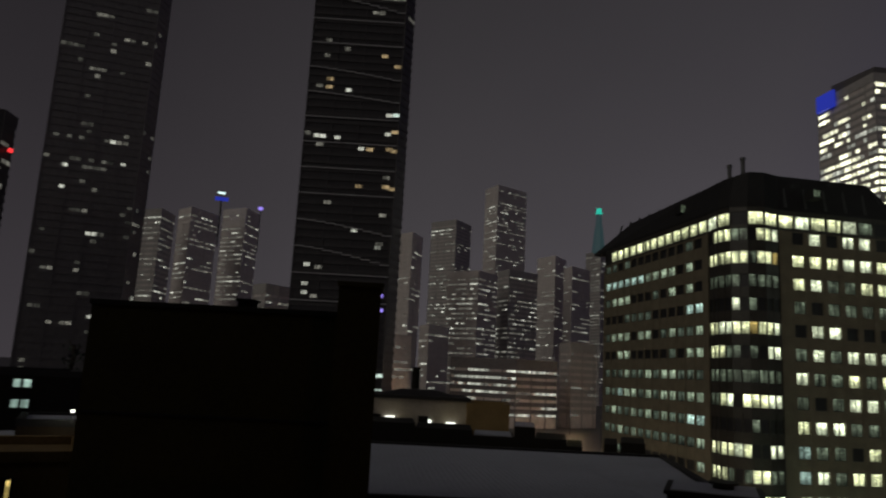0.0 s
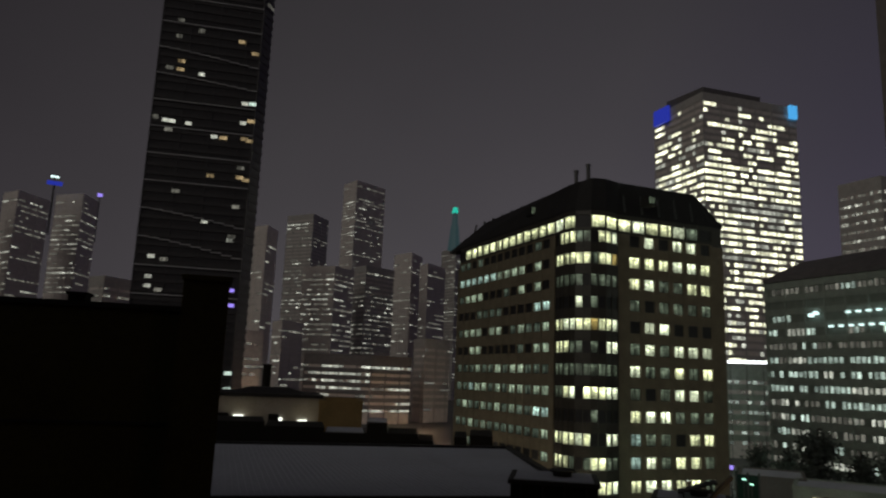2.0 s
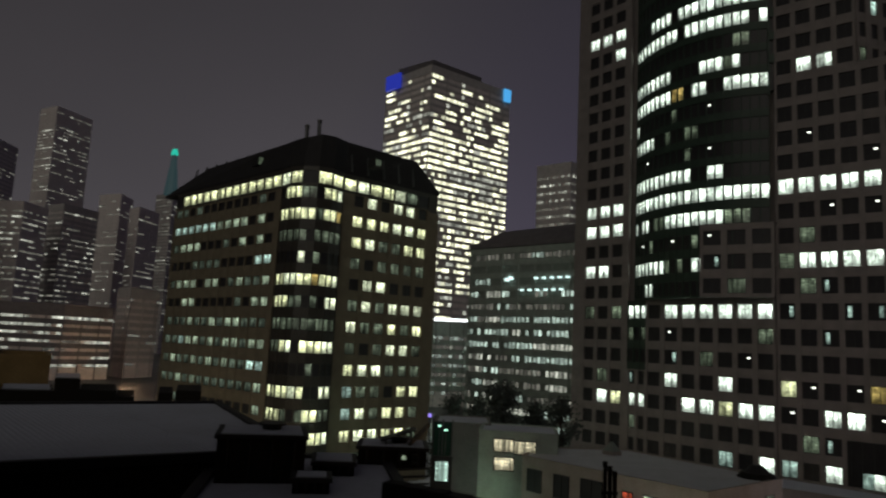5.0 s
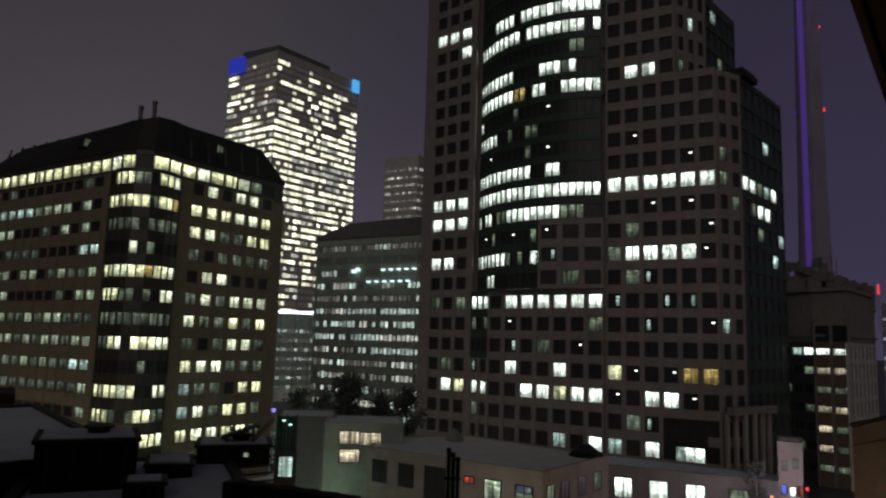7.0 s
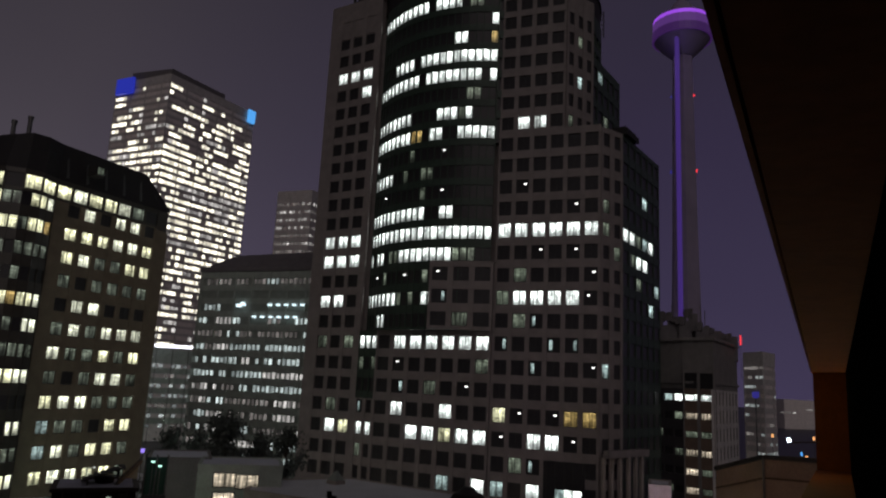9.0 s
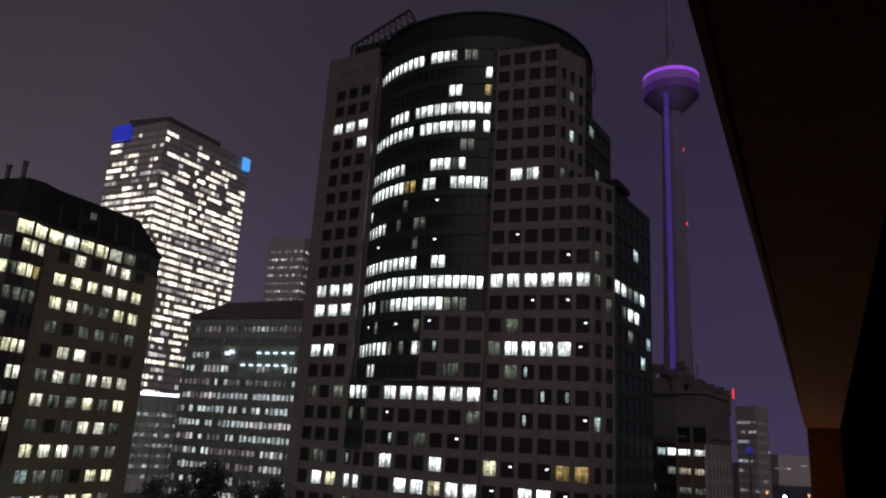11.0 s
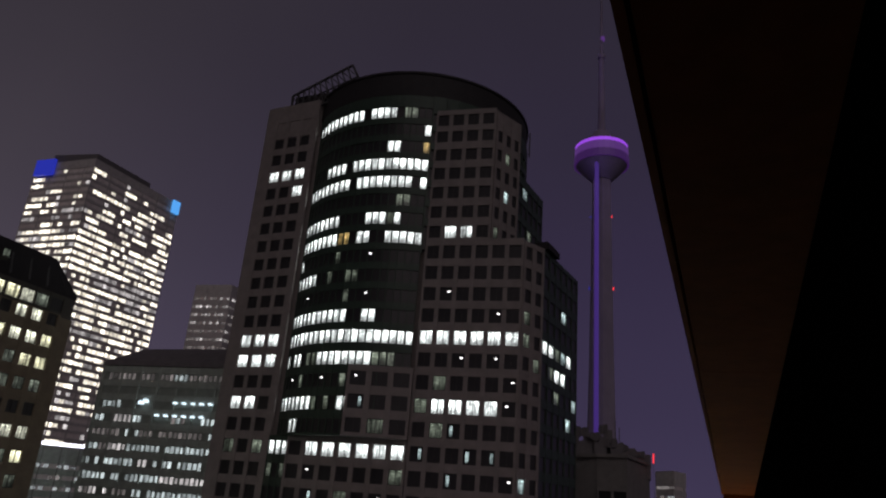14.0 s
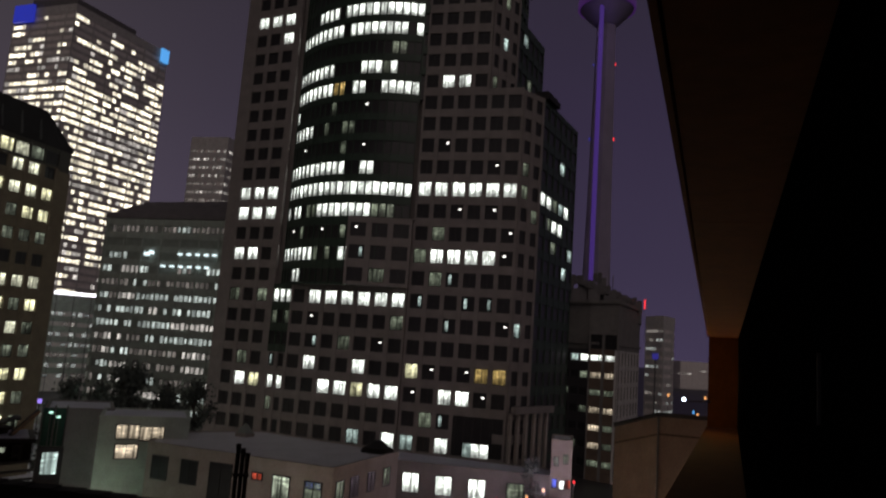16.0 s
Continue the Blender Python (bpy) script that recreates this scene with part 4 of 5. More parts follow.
# its few lit rooms: heading, height angle, kind
cA, cB = Vector(polar(-11.9, 260)), Vector(polar(-4.3, 260 * 0.985))
cu = (cB - cA).normalized()
cn = Vector((cu.y, -cu.x))
for az, el, kind in ((-5.75, 24.7, "o"), (-4.63, 24.0, "o"), (-10.2, 22.6, "o"), (-11.0, 22.0, "d"), (-10.2, 22.0, "o"), (-8.6, 21.9, "w"), (-5.1, 20.25, "w"), (-4.5, 20.3, "c"),
                     (-10.9, 18.2, "w"), (-10.4, 18.2, "w"), (-9.2, 18.2, "w"), (-10.6, 17.55, "d"), (-5.1, 18.8, "w"), (-4.5, 19.0, "o"), (-7.2, 17.5, "w"), (-6.5, 17.5, "o"),
                     (-4.9, 17.6, "o"), (-4.5, 17.5, "o"), (-7.2, 14.55, "o"), (-5.0, 15.4, "d"), (-5.0, 14.65, "o"), (-4.5, 14.5, "o"), (-9.6, 13.1, "d"), (-5.1, 12.4, "d"),
                     (-7.3, 11.05, "w"), (-5.2, 10.1, "d"), (-5.3, 9.8, "w"), (-10.8, 8.1, "w"), (-9.9, 7.95, "d"), (-10.85, 6.6, "w"), (-10.85, 5.9, "w"), (-10.1, 5.65, "d"), (-4.8, 4.85, "b"), (-4.9, 6.0, "b"), (-4.5, -0.26, "c"), (-4.5, -1.43, "c")):
    way = Vector(polar(az, 1.0))
    reach = cA.dot(cn) / way.dot(cn)
    q = way * reach + cn * 0.35
    part("lit_window", Shell().box((q.x, q.y, rise(el, reach)), (2.5 if kind != "w" else 2.1, 0.2, 1.25), cu), {"o": FAR_O, "w": FAR_W, "c": FAR_C, "d": FAR_D, "b": SIGN_VIOLET}[kind], dark_condo)
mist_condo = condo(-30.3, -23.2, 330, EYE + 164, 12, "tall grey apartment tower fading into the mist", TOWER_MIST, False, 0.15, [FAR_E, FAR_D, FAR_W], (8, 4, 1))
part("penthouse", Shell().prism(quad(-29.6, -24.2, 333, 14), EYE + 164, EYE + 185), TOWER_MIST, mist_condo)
edge = condo(-45.0, -32.2, 300, EYE + 86, 13, "dark apartment block with a red roof light", TOWER_DARK, False, 0.08, [FAR_D, FAR_W], (4, 1))
rp = polar(-32.3, 298)
part("beacon", Shell().prism(ring_at(rp, 0.9, 10), EYE + 72.0, EYE + 73.2), RED, edge, "red aircraft warning light")

roof = Shell()
r0 = [polar(36.15, 224), polar(47, 196), polar(51, 240), polar(40, 262)]
roof.prism(inset(r0, -0.9), EYE + 30.4, EYE + 31.7)
roof.prism(r0, EYE + 31.7, EYE + 37, top=[polar(38.5, 228), polar(47, 202), polar(50, 235), polar(41.5, 252)])
low = slab_tower("low_office", polar(36.2, 223.8), polar(36.1, 226), polar(47, 196), EYE + 31.0, 3.78, lambda k, n: (0.97, 0.4, 0.25, 0.3, 0.9, 0.92, 0.9, 0.92, 0.94)[min(k, 8)], SAGE, [FAR_C, FAR_D, FAR_W], "mid-rise office with a dark roof and rows of lit windows",
           "office building", seed=21, band=0.45, cell=1.5, run=5, weights=(3, 2, 2), skip=0.8, fill=0.62, roof=roof, glass=SAGE_GLASS)

for k in range(11):
    az, el = (41.3 + 0.62 * k, 5.75) if k < 5 else (40.2 + 0.62 * (k - 5), 4.8)
    p = polar(az, 226 - (az - 35.4) * 2.59 - 2.6)
    part("ceiling_spot", Shell().box((p[0], p[1], rise(el, 205)), (0.9, 0.9, 0.5)), SIGN_PALE, low, "bright ceiling spot")
for az, el in ((39.0, 5.4), (39.3, 5.55)):
    p = polar(az, 213.5)
    part("ceiling_spot", Shell().box((p[0], p[1], rise(el, 215)), (1.3, 0.9, 0.9)), SIGN_PALE, low, "bright ceiling spot")

# distant skyline: heading of both edges, distance, top elevation, share of lit rooms
SKYLINE = [
    (-23.6, -21.0, 560, 11.2, 0.40), (-20.7, -17.9, 600, 11.6, 0.55), (-17.5, -14.8, 640, 12.0, 0.50), (-14.7, -11.6, 420, 6.3, 0.60),
    (-3.9, -1.7, 520, 11.2, 0.15), (-4.2, -2.2, 380, 3.0, 0.40), (-1.0, 2.2, 760, 12.4, 0.35), (3.3, 6.6, 860, 15.3, 0.40),
    (0.5, 4.5, 560, 8.4, 0.70), (4.5, 7.7, 600, 8.6, 0.45), (7.7, 9.9, 680, 9.8, 0.25), (9.8, 11.8, 640, 9.0, 0.22), (11.5, 13.3, 900, 10.3, 0.40),
    (-1.5, 0.8, 480, 3.9, 0.35), (1.1, 9.4, 400, 1.5, 0.85), (9.6, 12.4, 430, 3.0, 0.12), (41.2, 45.4, 340, 14.8, 0.97), (29.5, 36.2, 305, 1.75, 0.8),
    # the 900 and 960 m towers are made up, pale like the horizon's haze
    (77.7, 79.7, 330, 3.6, 0.36), (79.4, 82.2, 900, 0.35, 0.06), (82.0, 85.0, 960, 0.2, 0.06),
]
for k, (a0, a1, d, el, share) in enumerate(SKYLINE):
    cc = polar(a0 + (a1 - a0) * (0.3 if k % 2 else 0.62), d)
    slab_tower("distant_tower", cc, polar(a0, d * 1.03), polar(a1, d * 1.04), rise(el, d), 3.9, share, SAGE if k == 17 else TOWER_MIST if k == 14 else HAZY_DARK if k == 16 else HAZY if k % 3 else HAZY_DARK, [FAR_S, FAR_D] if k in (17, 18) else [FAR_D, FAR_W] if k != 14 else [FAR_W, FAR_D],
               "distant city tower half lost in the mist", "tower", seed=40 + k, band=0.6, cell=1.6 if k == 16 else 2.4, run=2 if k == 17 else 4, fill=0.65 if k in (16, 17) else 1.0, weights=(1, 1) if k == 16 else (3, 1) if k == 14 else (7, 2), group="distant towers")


def beacon(name, az, el, d, w, h, m, label, deep=1.0, mast=8.0):
    p = polar(az, d)
    z = rise(el, d)
    ob = thing(name, (p[0], p[1], z - h / 2 - mast), label, "light")
    part("mast", Shell().prism(ring_at(p, min(0.5, w / 8), 8), z - h / 2 - mast, z - h / 2), METAL, ob)
    part("lamp", Shell().box((p[0], p[1], z), (w, deep, h), (math.cos(radians(az)), -math.sin(radians(az)))), m, ob)
    return ob


beacon("roof_sign", -17.75, 12.5, 628, 11, 3.2, SIGN_BLUE, "blue lit roof sign on a distant tower", 1.0, 40)
beacon("roof_sign", -17.8, 12.95, 628, 6, 1.6, SIGN_PALE, "pale lit roof sign on a distant tower", 1.0, 44)
beacon("roof_sign", -14.75, 12.1, 668, 4, 3, SIGN_VIOLET, "small violet lit roof sign", 1.0, 40)
spire = thing("green_spire", (*polar(12.45, 895), 100), "green lit spire on a distant tower", "spire")
pt = polar(12.45, 905)
part("spire_body", Shell().prism(ring_at(pt, 8.5, 8), rise(10.2, 900), rise(12.2, 900), top=ring_at(pt, 5, 8)).prism(ring_at(pt, 4.4, 8), rise(12.2, 900), rise(13.2, 900), top=ring_at(pt, 3.2, 8)), TEAL_DIM, spire)
part("spire_lamp", Shell().prism(ring_at(pt, 4.4, 10), rise(13.2, 900), rise(13.65, 900), top=ring_at(pt, 3, 10)), TEAL, spire)
needle()
own_building()

# lit canopy between the towers
can = thing("lit_canopy", (*polar(34.8, 296), 0), "long white lit canopy on posts", "canopy")
a0, a1 = polar(33.4, 296), polar(36.2, 296)
part("tube", Shell().prism([a0, a1, (a1[0] + 0.3, a1[1] + 1), (a0[0] + 0.3, a0[1] + 1)], EYE + 10.0, EYE + 11.1), WHITE_BAR, can)
for t in (0.1, 0.5, 0.9):
    part("post", Shell().prism(ring_at((a0[0] + (a1[0] - a0[0]) * t, a0[1] + (a1[1] - a0[1]) * t + 1.5), 0.12, 8), 0, EYE + 10.0), METAL, can)

# stair head and chimney on the neighbouring roof
sh = thing("stair_head", (-5, 19, 30), "black rooftop stair head against the skyline", "roof structure")
pts = [(-7.9, 16.2), (-2.37, 16.4), (-2.0, 23), (-8.2, 23)]
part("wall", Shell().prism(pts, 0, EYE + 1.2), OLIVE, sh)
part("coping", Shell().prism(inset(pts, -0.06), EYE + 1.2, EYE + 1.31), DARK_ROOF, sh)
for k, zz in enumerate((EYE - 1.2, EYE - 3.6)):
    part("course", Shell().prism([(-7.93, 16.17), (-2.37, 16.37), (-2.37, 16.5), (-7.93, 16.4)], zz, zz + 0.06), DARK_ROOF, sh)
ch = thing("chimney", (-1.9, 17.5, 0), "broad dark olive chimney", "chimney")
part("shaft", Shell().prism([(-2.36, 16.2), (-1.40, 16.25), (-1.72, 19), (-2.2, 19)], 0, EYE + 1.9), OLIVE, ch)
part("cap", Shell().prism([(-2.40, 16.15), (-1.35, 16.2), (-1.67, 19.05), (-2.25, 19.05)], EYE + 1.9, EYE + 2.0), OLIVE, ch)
rv = thing("roof_vent", (-4.6, 17.2, EYE + 1.31), "small dark roof vent", "vent")
part("pipe", Shell().prism([(-4.85, 17), (-4.5, 17), (-4.5, 17.5), (-4.85, 17.5)], EYE + 1.31, EYE + 1.5), BLACK, rv)
part("hood", Shell().prism([(-4.9, 16.95), (-4.45, 16.95), (-4.45, 17.55), (-4.9, 17.55)], EYE + 1.5, EYE + 1.56), BLACK, rv)

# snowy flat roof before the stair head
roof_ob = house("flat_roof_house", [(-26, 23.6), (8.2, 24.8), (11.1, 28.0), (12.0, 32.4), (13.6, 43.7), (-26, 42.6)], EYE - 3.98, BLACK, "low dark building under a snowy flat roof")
seam_mesh = Shell().box((0, 0, 0), (18.3, 0.05, 0.05), (-0.09, 1)).mesh("seam", SNOW)
for k in range(68):
    sm = new("seam", seam_mesh)
    sm.parent = roof_ob
    sm.location = Vector((-7.9 + 0.24 * k - 0.82, 34.1, EYE - 3.98 - 0.10)) - Vector(roof_ob.location)
# dark roofs and pale walls behind it
dark = thing("dark_shed_row", (*polar(3, 52), 0), "row of dark low sheds beyond the snowy roof", "shed")
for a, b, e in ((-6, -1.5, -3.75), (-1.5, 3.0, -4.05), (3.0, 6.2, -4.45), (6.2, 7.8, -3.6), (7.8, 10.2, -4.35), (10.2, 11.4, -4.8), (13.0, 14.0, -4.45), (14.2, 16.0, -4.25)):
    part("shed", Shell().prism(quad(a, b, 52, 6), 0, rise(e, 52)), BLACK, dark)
part("snow", Shell().prism(quad(3.1, 6.0, 53, 4), rise(-4.45, 52), rise(-4.45, 52) + 0.08), SNOW, dark)
part("snow", Shell().prism(quad(6.25, 7.75, 53, 4), rise(-3.6, 52), rise(-3.6, 52) + 0.08), SNOW, dark)

cream = thing("cream_house", (*polar(-0.5, 66), 0), "cream low house with two bright wall lamps", "house")
q = quad(-5.2, 2.5, 66, 10)
part("wall", Shell().prism(q, 0, rise(-1.9, 66)), CREAM, cream)
part("roof", Shell().prism(inset(q, -0.4), rise(-1.9, 66), rise(-1.9, 66) + 0.3).prism(inset(q, 1.5), rise(-1.9, 66) + 0.3, rise(-1.25, 66), top=inset(q, 4)), DARK_ROOF, cream)
for az, el, w in ((-3.5, -3.45, 0.85), (-0.43, -3.6, 0.4), (1.26, -3.72, 0.8)):
    p = polar(az, 65.8)
    part("wall_lamp", Shell().box((p[0], p[1], rise(el, 65.8)), (w, 0.2, 0.4)), LAMP_W, cream, "bright white wall lamp")
for az in (-4.6, -0.9):
    p = polar(az, 64.5)
    part("annex", Shell().prism(quad(az - 0.4, az + 0.4, 64.5, 1.2), 0, rise(-3.2, 64.5)), BLACK, cream)
och = house("ochre_house", quad(2.45, 5.8, 64, 9), rise(-2.05, 64), OCHRE, "ochre brick low house", snow=False)
tk = thing("chimney", (*polar(-1.65, 74), 0), "tall dark chimney above the cream house", "chimney")
part("shaft", Shell().prism(ring_at(polar(-1.65, 80), 0.45, 12), 0, rise(0.45, 80)), BLACK, tk)
part("cap", Shell().prism(ring_at(polar(-1.65, 80), 0.55, 12), rise(0.45, 80), rise(0.56, 80)), BLACK, tk)
lampl = bpy.data.lights.new("wall_light", "POINT")
for az in (-3.45, 1.2):
    li = new("wall_light", lampl)
    li.location = (*polar(az, 64.6), rise(-3.5, 64.6))
lampl.energy, lampl.color, lampl.shadow_soft_size = 12, (1, 0.86, 0.62), 0.2

# houses at the left
lh = house("dark_house", quad(-36, -25.6, 46, 8), rise(-1.1, 46), BLACK, "dark house with two pale lit windows", snow=False)
qa, qb = quad(-36, -25.6, 46, 8)[:2]
for el in (-1.95, -3.3):
    wall_window(lh, qa, qb, 0.625, rise(el, 46), 1.05, 0.6, LIT_C)
house("ledge_roof", quad(-29.5, -24.5, 38, 5), rise(-4.4, 38), BROWN, "low roof with a snowy edge")
# made-up lamp that brightens the snowy roof edge
yl = beacon("ledge_fill_lamp", -26.2, -3.75, 37.6, 0.16, 0.12, LAMP_W, "small lamp on a low pole, added to light the snowy ledge", 0.15, 0.5)
yli = new("ledge_fill_light", bpy.data.lights.new("ledge_fill_light", "POINT"))
yli.data.energy, yli.data.color, yli.data.shadow_soft_size = 14, (1.0, 0.9, 0.75), 0.1
yli.location = (*polar(-26.2, 37.2), rise(-3.7, 37.2))
yh = house("brick_house", quad(-36, -24.6, 26, 5), rise(-6.5, 26), OCHRE, "ochre brick house with warm lit windows", snow=False)
qa, qb = quad(-36, -24.6, 26, 5)[:2]
for t in (0.50, 0.57):
    wall_window(yh, qa, qb, t, rise(-9.2, 26), 0.3, 1.1, LIT_O, 0)
tree(polar(-27.0, 55), EYE + 0.5, 3.0, 5, "dark leafless crown above the roofs", count=500)

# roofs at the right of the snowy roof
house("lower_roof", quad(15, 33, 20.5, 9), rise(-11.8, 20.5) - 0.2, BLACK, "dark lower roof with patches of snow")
q1 = quad(17.45, 24.0, 24, 2.6)
plant_box(q1, rise(-11.8, 20.5) - 0.4, rise(-7.35, 24), "black metal rooftop plant box")
q2 = quad(28.0, 33.3, 28, 2.2)
pb = plant_box(q2, rise(-11.8, 20.5) - 0.4, rise(-7.95, 28), "black rooftop cooling unit with a lit panel")
part("mast", bar(Shell(), (*polar(31.9, 28.5), rise(-7.9, 28)), (*polar(33.4, 29), rise(-6.1, 29)), 0.12), METAL, pb)
wall_window(pb, q2[0], q2[1], 0.66, rise(-8.65, 28), 0.40, 0.34, LIT_G, 0)
wall_window(pb, q2[0], q2[1], 0.84, rise(-8.75, 28), 0.30, 0.40, GLASS, 0)
hood = Shell()
for k in range(7):
    az = 29.9 + 0.38 * k
    hood.box((*polar(az, 29.0), rise(-7.35 + 0.13 * k, 29.0)), (0.22, 1.1, 0.05), (0.85, -0.5))
part("hood", hood, DARK_ROOF, pb, "slanting dark hood over the unit")
for az in (30.1, 32.0):
    part("rail", bar(Shell(), (*polar(az, 28.4), rise(-7.95, 28)), (*polar(az, 28.9), rise(-7.35 + 0.34 * (az - 29.9), 28.9)), 0.06), METAL, pb)
for k in range(3):
    part("rail", bar(Shell(), (*polar(29.6, 27.6), rise(-9.7 - 0.55 * k, 27.6)), (*polar(33.6, 27.4), rise(-9.4 - 0.55 * k, 27.4)), 0.07), METAL, pb)
plant_box(quad(24.6, 27.8, 25.5, 2.0), rise(-11.8, 20.5) - 0.4, rise(-9.2, 25.5), "low grey duct housing with snow", vent=False)
plant_box(quad(23.2, 26.0, 22.5, 1.2), rise(-11.8, 20.5) - 0.4, rise(-10.4, 22.5), "small duct box with snow", vent=False)
curb = thing("roof_curb", (*polar(34, 21), 20), "dark rounded curb along the roof edge", "curb")
for k in range(8):
    a, b = 30.0 + 1.6 * k, 31.6 + 1.6 * k
    part("curb_block", Shell().prism(quad(a, b, 20.4 - 0.28 * k, 0.5, 20.4 - 0.28 * (k + 1)), 0, EYE - 3.80 - 0.03 * k), BLACK, curb)
house("corner_roof", quad(29, 46, 17.5, 2.6, 15.5), EYE - 4.1, BLACK, "snowy corner of the lower roof")

# pale low buildings across the street
A, B, C = (51.6, 60.0), (54.2, 39.0), (68.0, 40.6)
ph = house("pale_house", [A, B, C, (68, 60), (58, 65)], EYE - 11.2, CREAM, "pale low building with shop windows and a snowy roof")
for t, dz, w, h, m in ((0.085, 13.5, 2.0, 2.3, GLASS), (0.255, 13.5, 2.0, 2.3, GLASS), (0.43, 14.3, 2.6, 4.2, FRAME), (0.625, 12.9, 1.2, 0.7, LIT_R),
                       (0.75, 13.6, 1.9, 2.2, LIT_G), (0.91, 13.6, 1.9, 2.0, LIT_D), (0.91, 12.95, 1.7, 0.7, LIT_B)):
    wall_window(ph, A, B, t, EYE - dz, w, h, m)
for t, m in ((0.1, LIT_D), (0.3, GLASS), (0.55, GLASS), (0.8, LIT_D)):
    wall_window(ph, B, C, t, EYE - 13.4, 1.6, 1.9, m)
rh = thing("roof_hatch", (66.5, 42.32, EYE - 11.3), "dark humped roof hatch in the snow", "roof hatch")
part("curb", Shell().prism(ring_at((66.5, 42.32), 1.9, 12), EYE - 11.3, EYE - 10.8, top=ring_at((66.5, 42.32), 1.5, 12)), BLACK, rh)
part("dome", Shell().prism(ring_at((66.5, 42.32), 1.3, 12), EYE - 10.8, EYE - 10.1, top=ring_at((66.5, 42.32), 0.5, 12)), DARK_ROOF, rh)
sk = thing("skylight", (63.23, 58.12, EYE - 11.3), "small peaked skylight on the snowy roof", "skylight")
part("curb", Shell().box((63.23, 58.12, EYE - 11.1), (1.5, 1.5, 0.4)), CREAM, sk)
part("glazing", Shell().prism([(62.53, 57.42), (63.93, 57.42), (63.93, 58.82), (62.53, 58.82)], EYE - 10.9, EYE - 9.9,
     top=[(63.13, 58.02), (63.33, 58.02), (63.33, 58.22), (63.13, 58.22)]), SAGE_GLASS, sk)
kq = quad(37.3, 43.4, 82, 8)
kp = house("roof_room", kq, rise(-6.35, 82), SAGE, "small pale rooftop room with lit windows", snow=True)
for t, el, w, h in ((0.32, -7.4, 2.3, 1.5), (0.585, -7.5, 2.4, 1.5), (0.325, -8.75, 2.3, 1.5)):
    wall_window(kp, kq[0], kq[1], t, rise(el, 82), w, h, LIT_H)
house("blank_wall_house", quad(33.8, 38.2, 88, 9), rise(-5.9, 88), HOTEL, "tall blank grey wall in the mist")
pd = house("podium", [(84.0, 56.0), (92.0, 31.0), (97.0, 32.5), (93, 58)], EYE - 15.2, GRANITE, "granite podium with lit ground floor windows")
for t, m in ((0.14, LIT_D), (0.27, LIT_W), (0.44, LIT_W), (0.61, LIT_W), (0.80, LIT_D)):
    wall_window(pd, (84.0, 56.0), (92.0, 31.0), t, EYE - 17.9, 2.3, 2.6, m)

# trees in the street
tree(polar(39.2, 104), rise(-1.35, 104), 6.4, 21, "tall frosted conifer in the square", leaf=0.6, count=5200, narrow=True)
tree(polar(37.2, 112), rise(-3.0, 112), 4.6, 31, "frosted conifer in the square", leaf=0.55, count=3600, narrow=True)
tree(polar(41.6, 110), rise(-2.9, 110), 5.0, 32, "frosted conifer in the square", leaf=0.55, count=3600, narrow=True)
net = thing("netting_screen", (*polar(34.3, 74), 0), "green construction netting on a frame", "screen")
part("net", Shell().prism(quad(33.7, 35.2, 74, 0.3), 0, rise(-5.9, 74)), NET, net)
for az in (33.7, 34.45, 35.2):
    p = polar(az, 73.8)
    part("post", Shell().prism(ring_at(p, 0.08, 8), 0, rise(-5.7, 74)), METAL, net)
# street-lit patch, built as a glowing pane in a made-up kiosk
sw = thing("lit_patch", (*polar(34.5, 72), 0), "glowing white pane for a street-lit patch beside the netting", "kiosk")
part("frame", Shell().box((*polar(34.5, 72.1), rise(-9.7, 72)), (2.0, 0.2, 3.2), (0.82, -0.57)), FRAME, sw)
part("pane", Shell().box((*polar(34.5, 71.9), rise(-9.7, 72) + 0.2), (1.2, 0.1, 1.8), (0.82, -0.57)), LIT_C, sw)
part("plinth", Shell().box((*polar(34.5, 72.1), rise(-9.7, 72) / 2 - 0.8), (2.0, 0.4, rise(-9.7, 72) - 1.6), (0.82, -0.57)), HAZY_DARK, sw)
beacon("site_lamp", 33.4, -5.45, 73, 0.35, 0.35, SIGN_VIOLET, "small violet site lamp on a pole", 0.3, 6)
beacon("site_lamp", 34.2, -6.2, 73, 0.34, 0.13, SIGN_MINT, "small pale green site lamp on a pole", 0.3, 6)
beacon("site_lamp", 34.7, -6.5, 73, 0.34, 0.13, SIGN_MINT, "small pale green site lamp on a pole", 0.3, 6)
tree(polar(35.0, 112), rise(-4.0, 112), 4.0, 22, "dark street tree dusted with snow", leaf=0.55, count=2400)
tree(polar(43.6, 118), rise(-3.8, 118), 4.5, 23, "dark street tree dusted with snow", leaf=0.55, count=2400)
tree(polar(69.6, 92), EYE - 11.0, 2.8, 24, "dark slender tree before the lit shops", leaf=0.4, count=1300, narrow=True)
fs = thing("flue_stack", (*polar(47.3, 20), 0), "three black flue pipes standing together", "flue")
for k in range(3):
    p = polar(46.95 + 0.36 * k, 20 + 0.05 * k)
    part("pipe", Shell().prism(ring_at(p, 0.055, 10), 0, EYE - 2.85 - 0.12 * k), BLACK, fs)
    part("cowl", Shell().prism(ring_at(p, 0.07, 10), EYE - 2.95 - 0.12 * k, EYE - 2.82 - 0.12 * k), BLACK, fs)
part("strap", Shell().box((*polar(47.3, 19.93), EYE - 3.6), (0.42, 0.16, 0.06), (0.68, -0.73)), BLACK, fs)

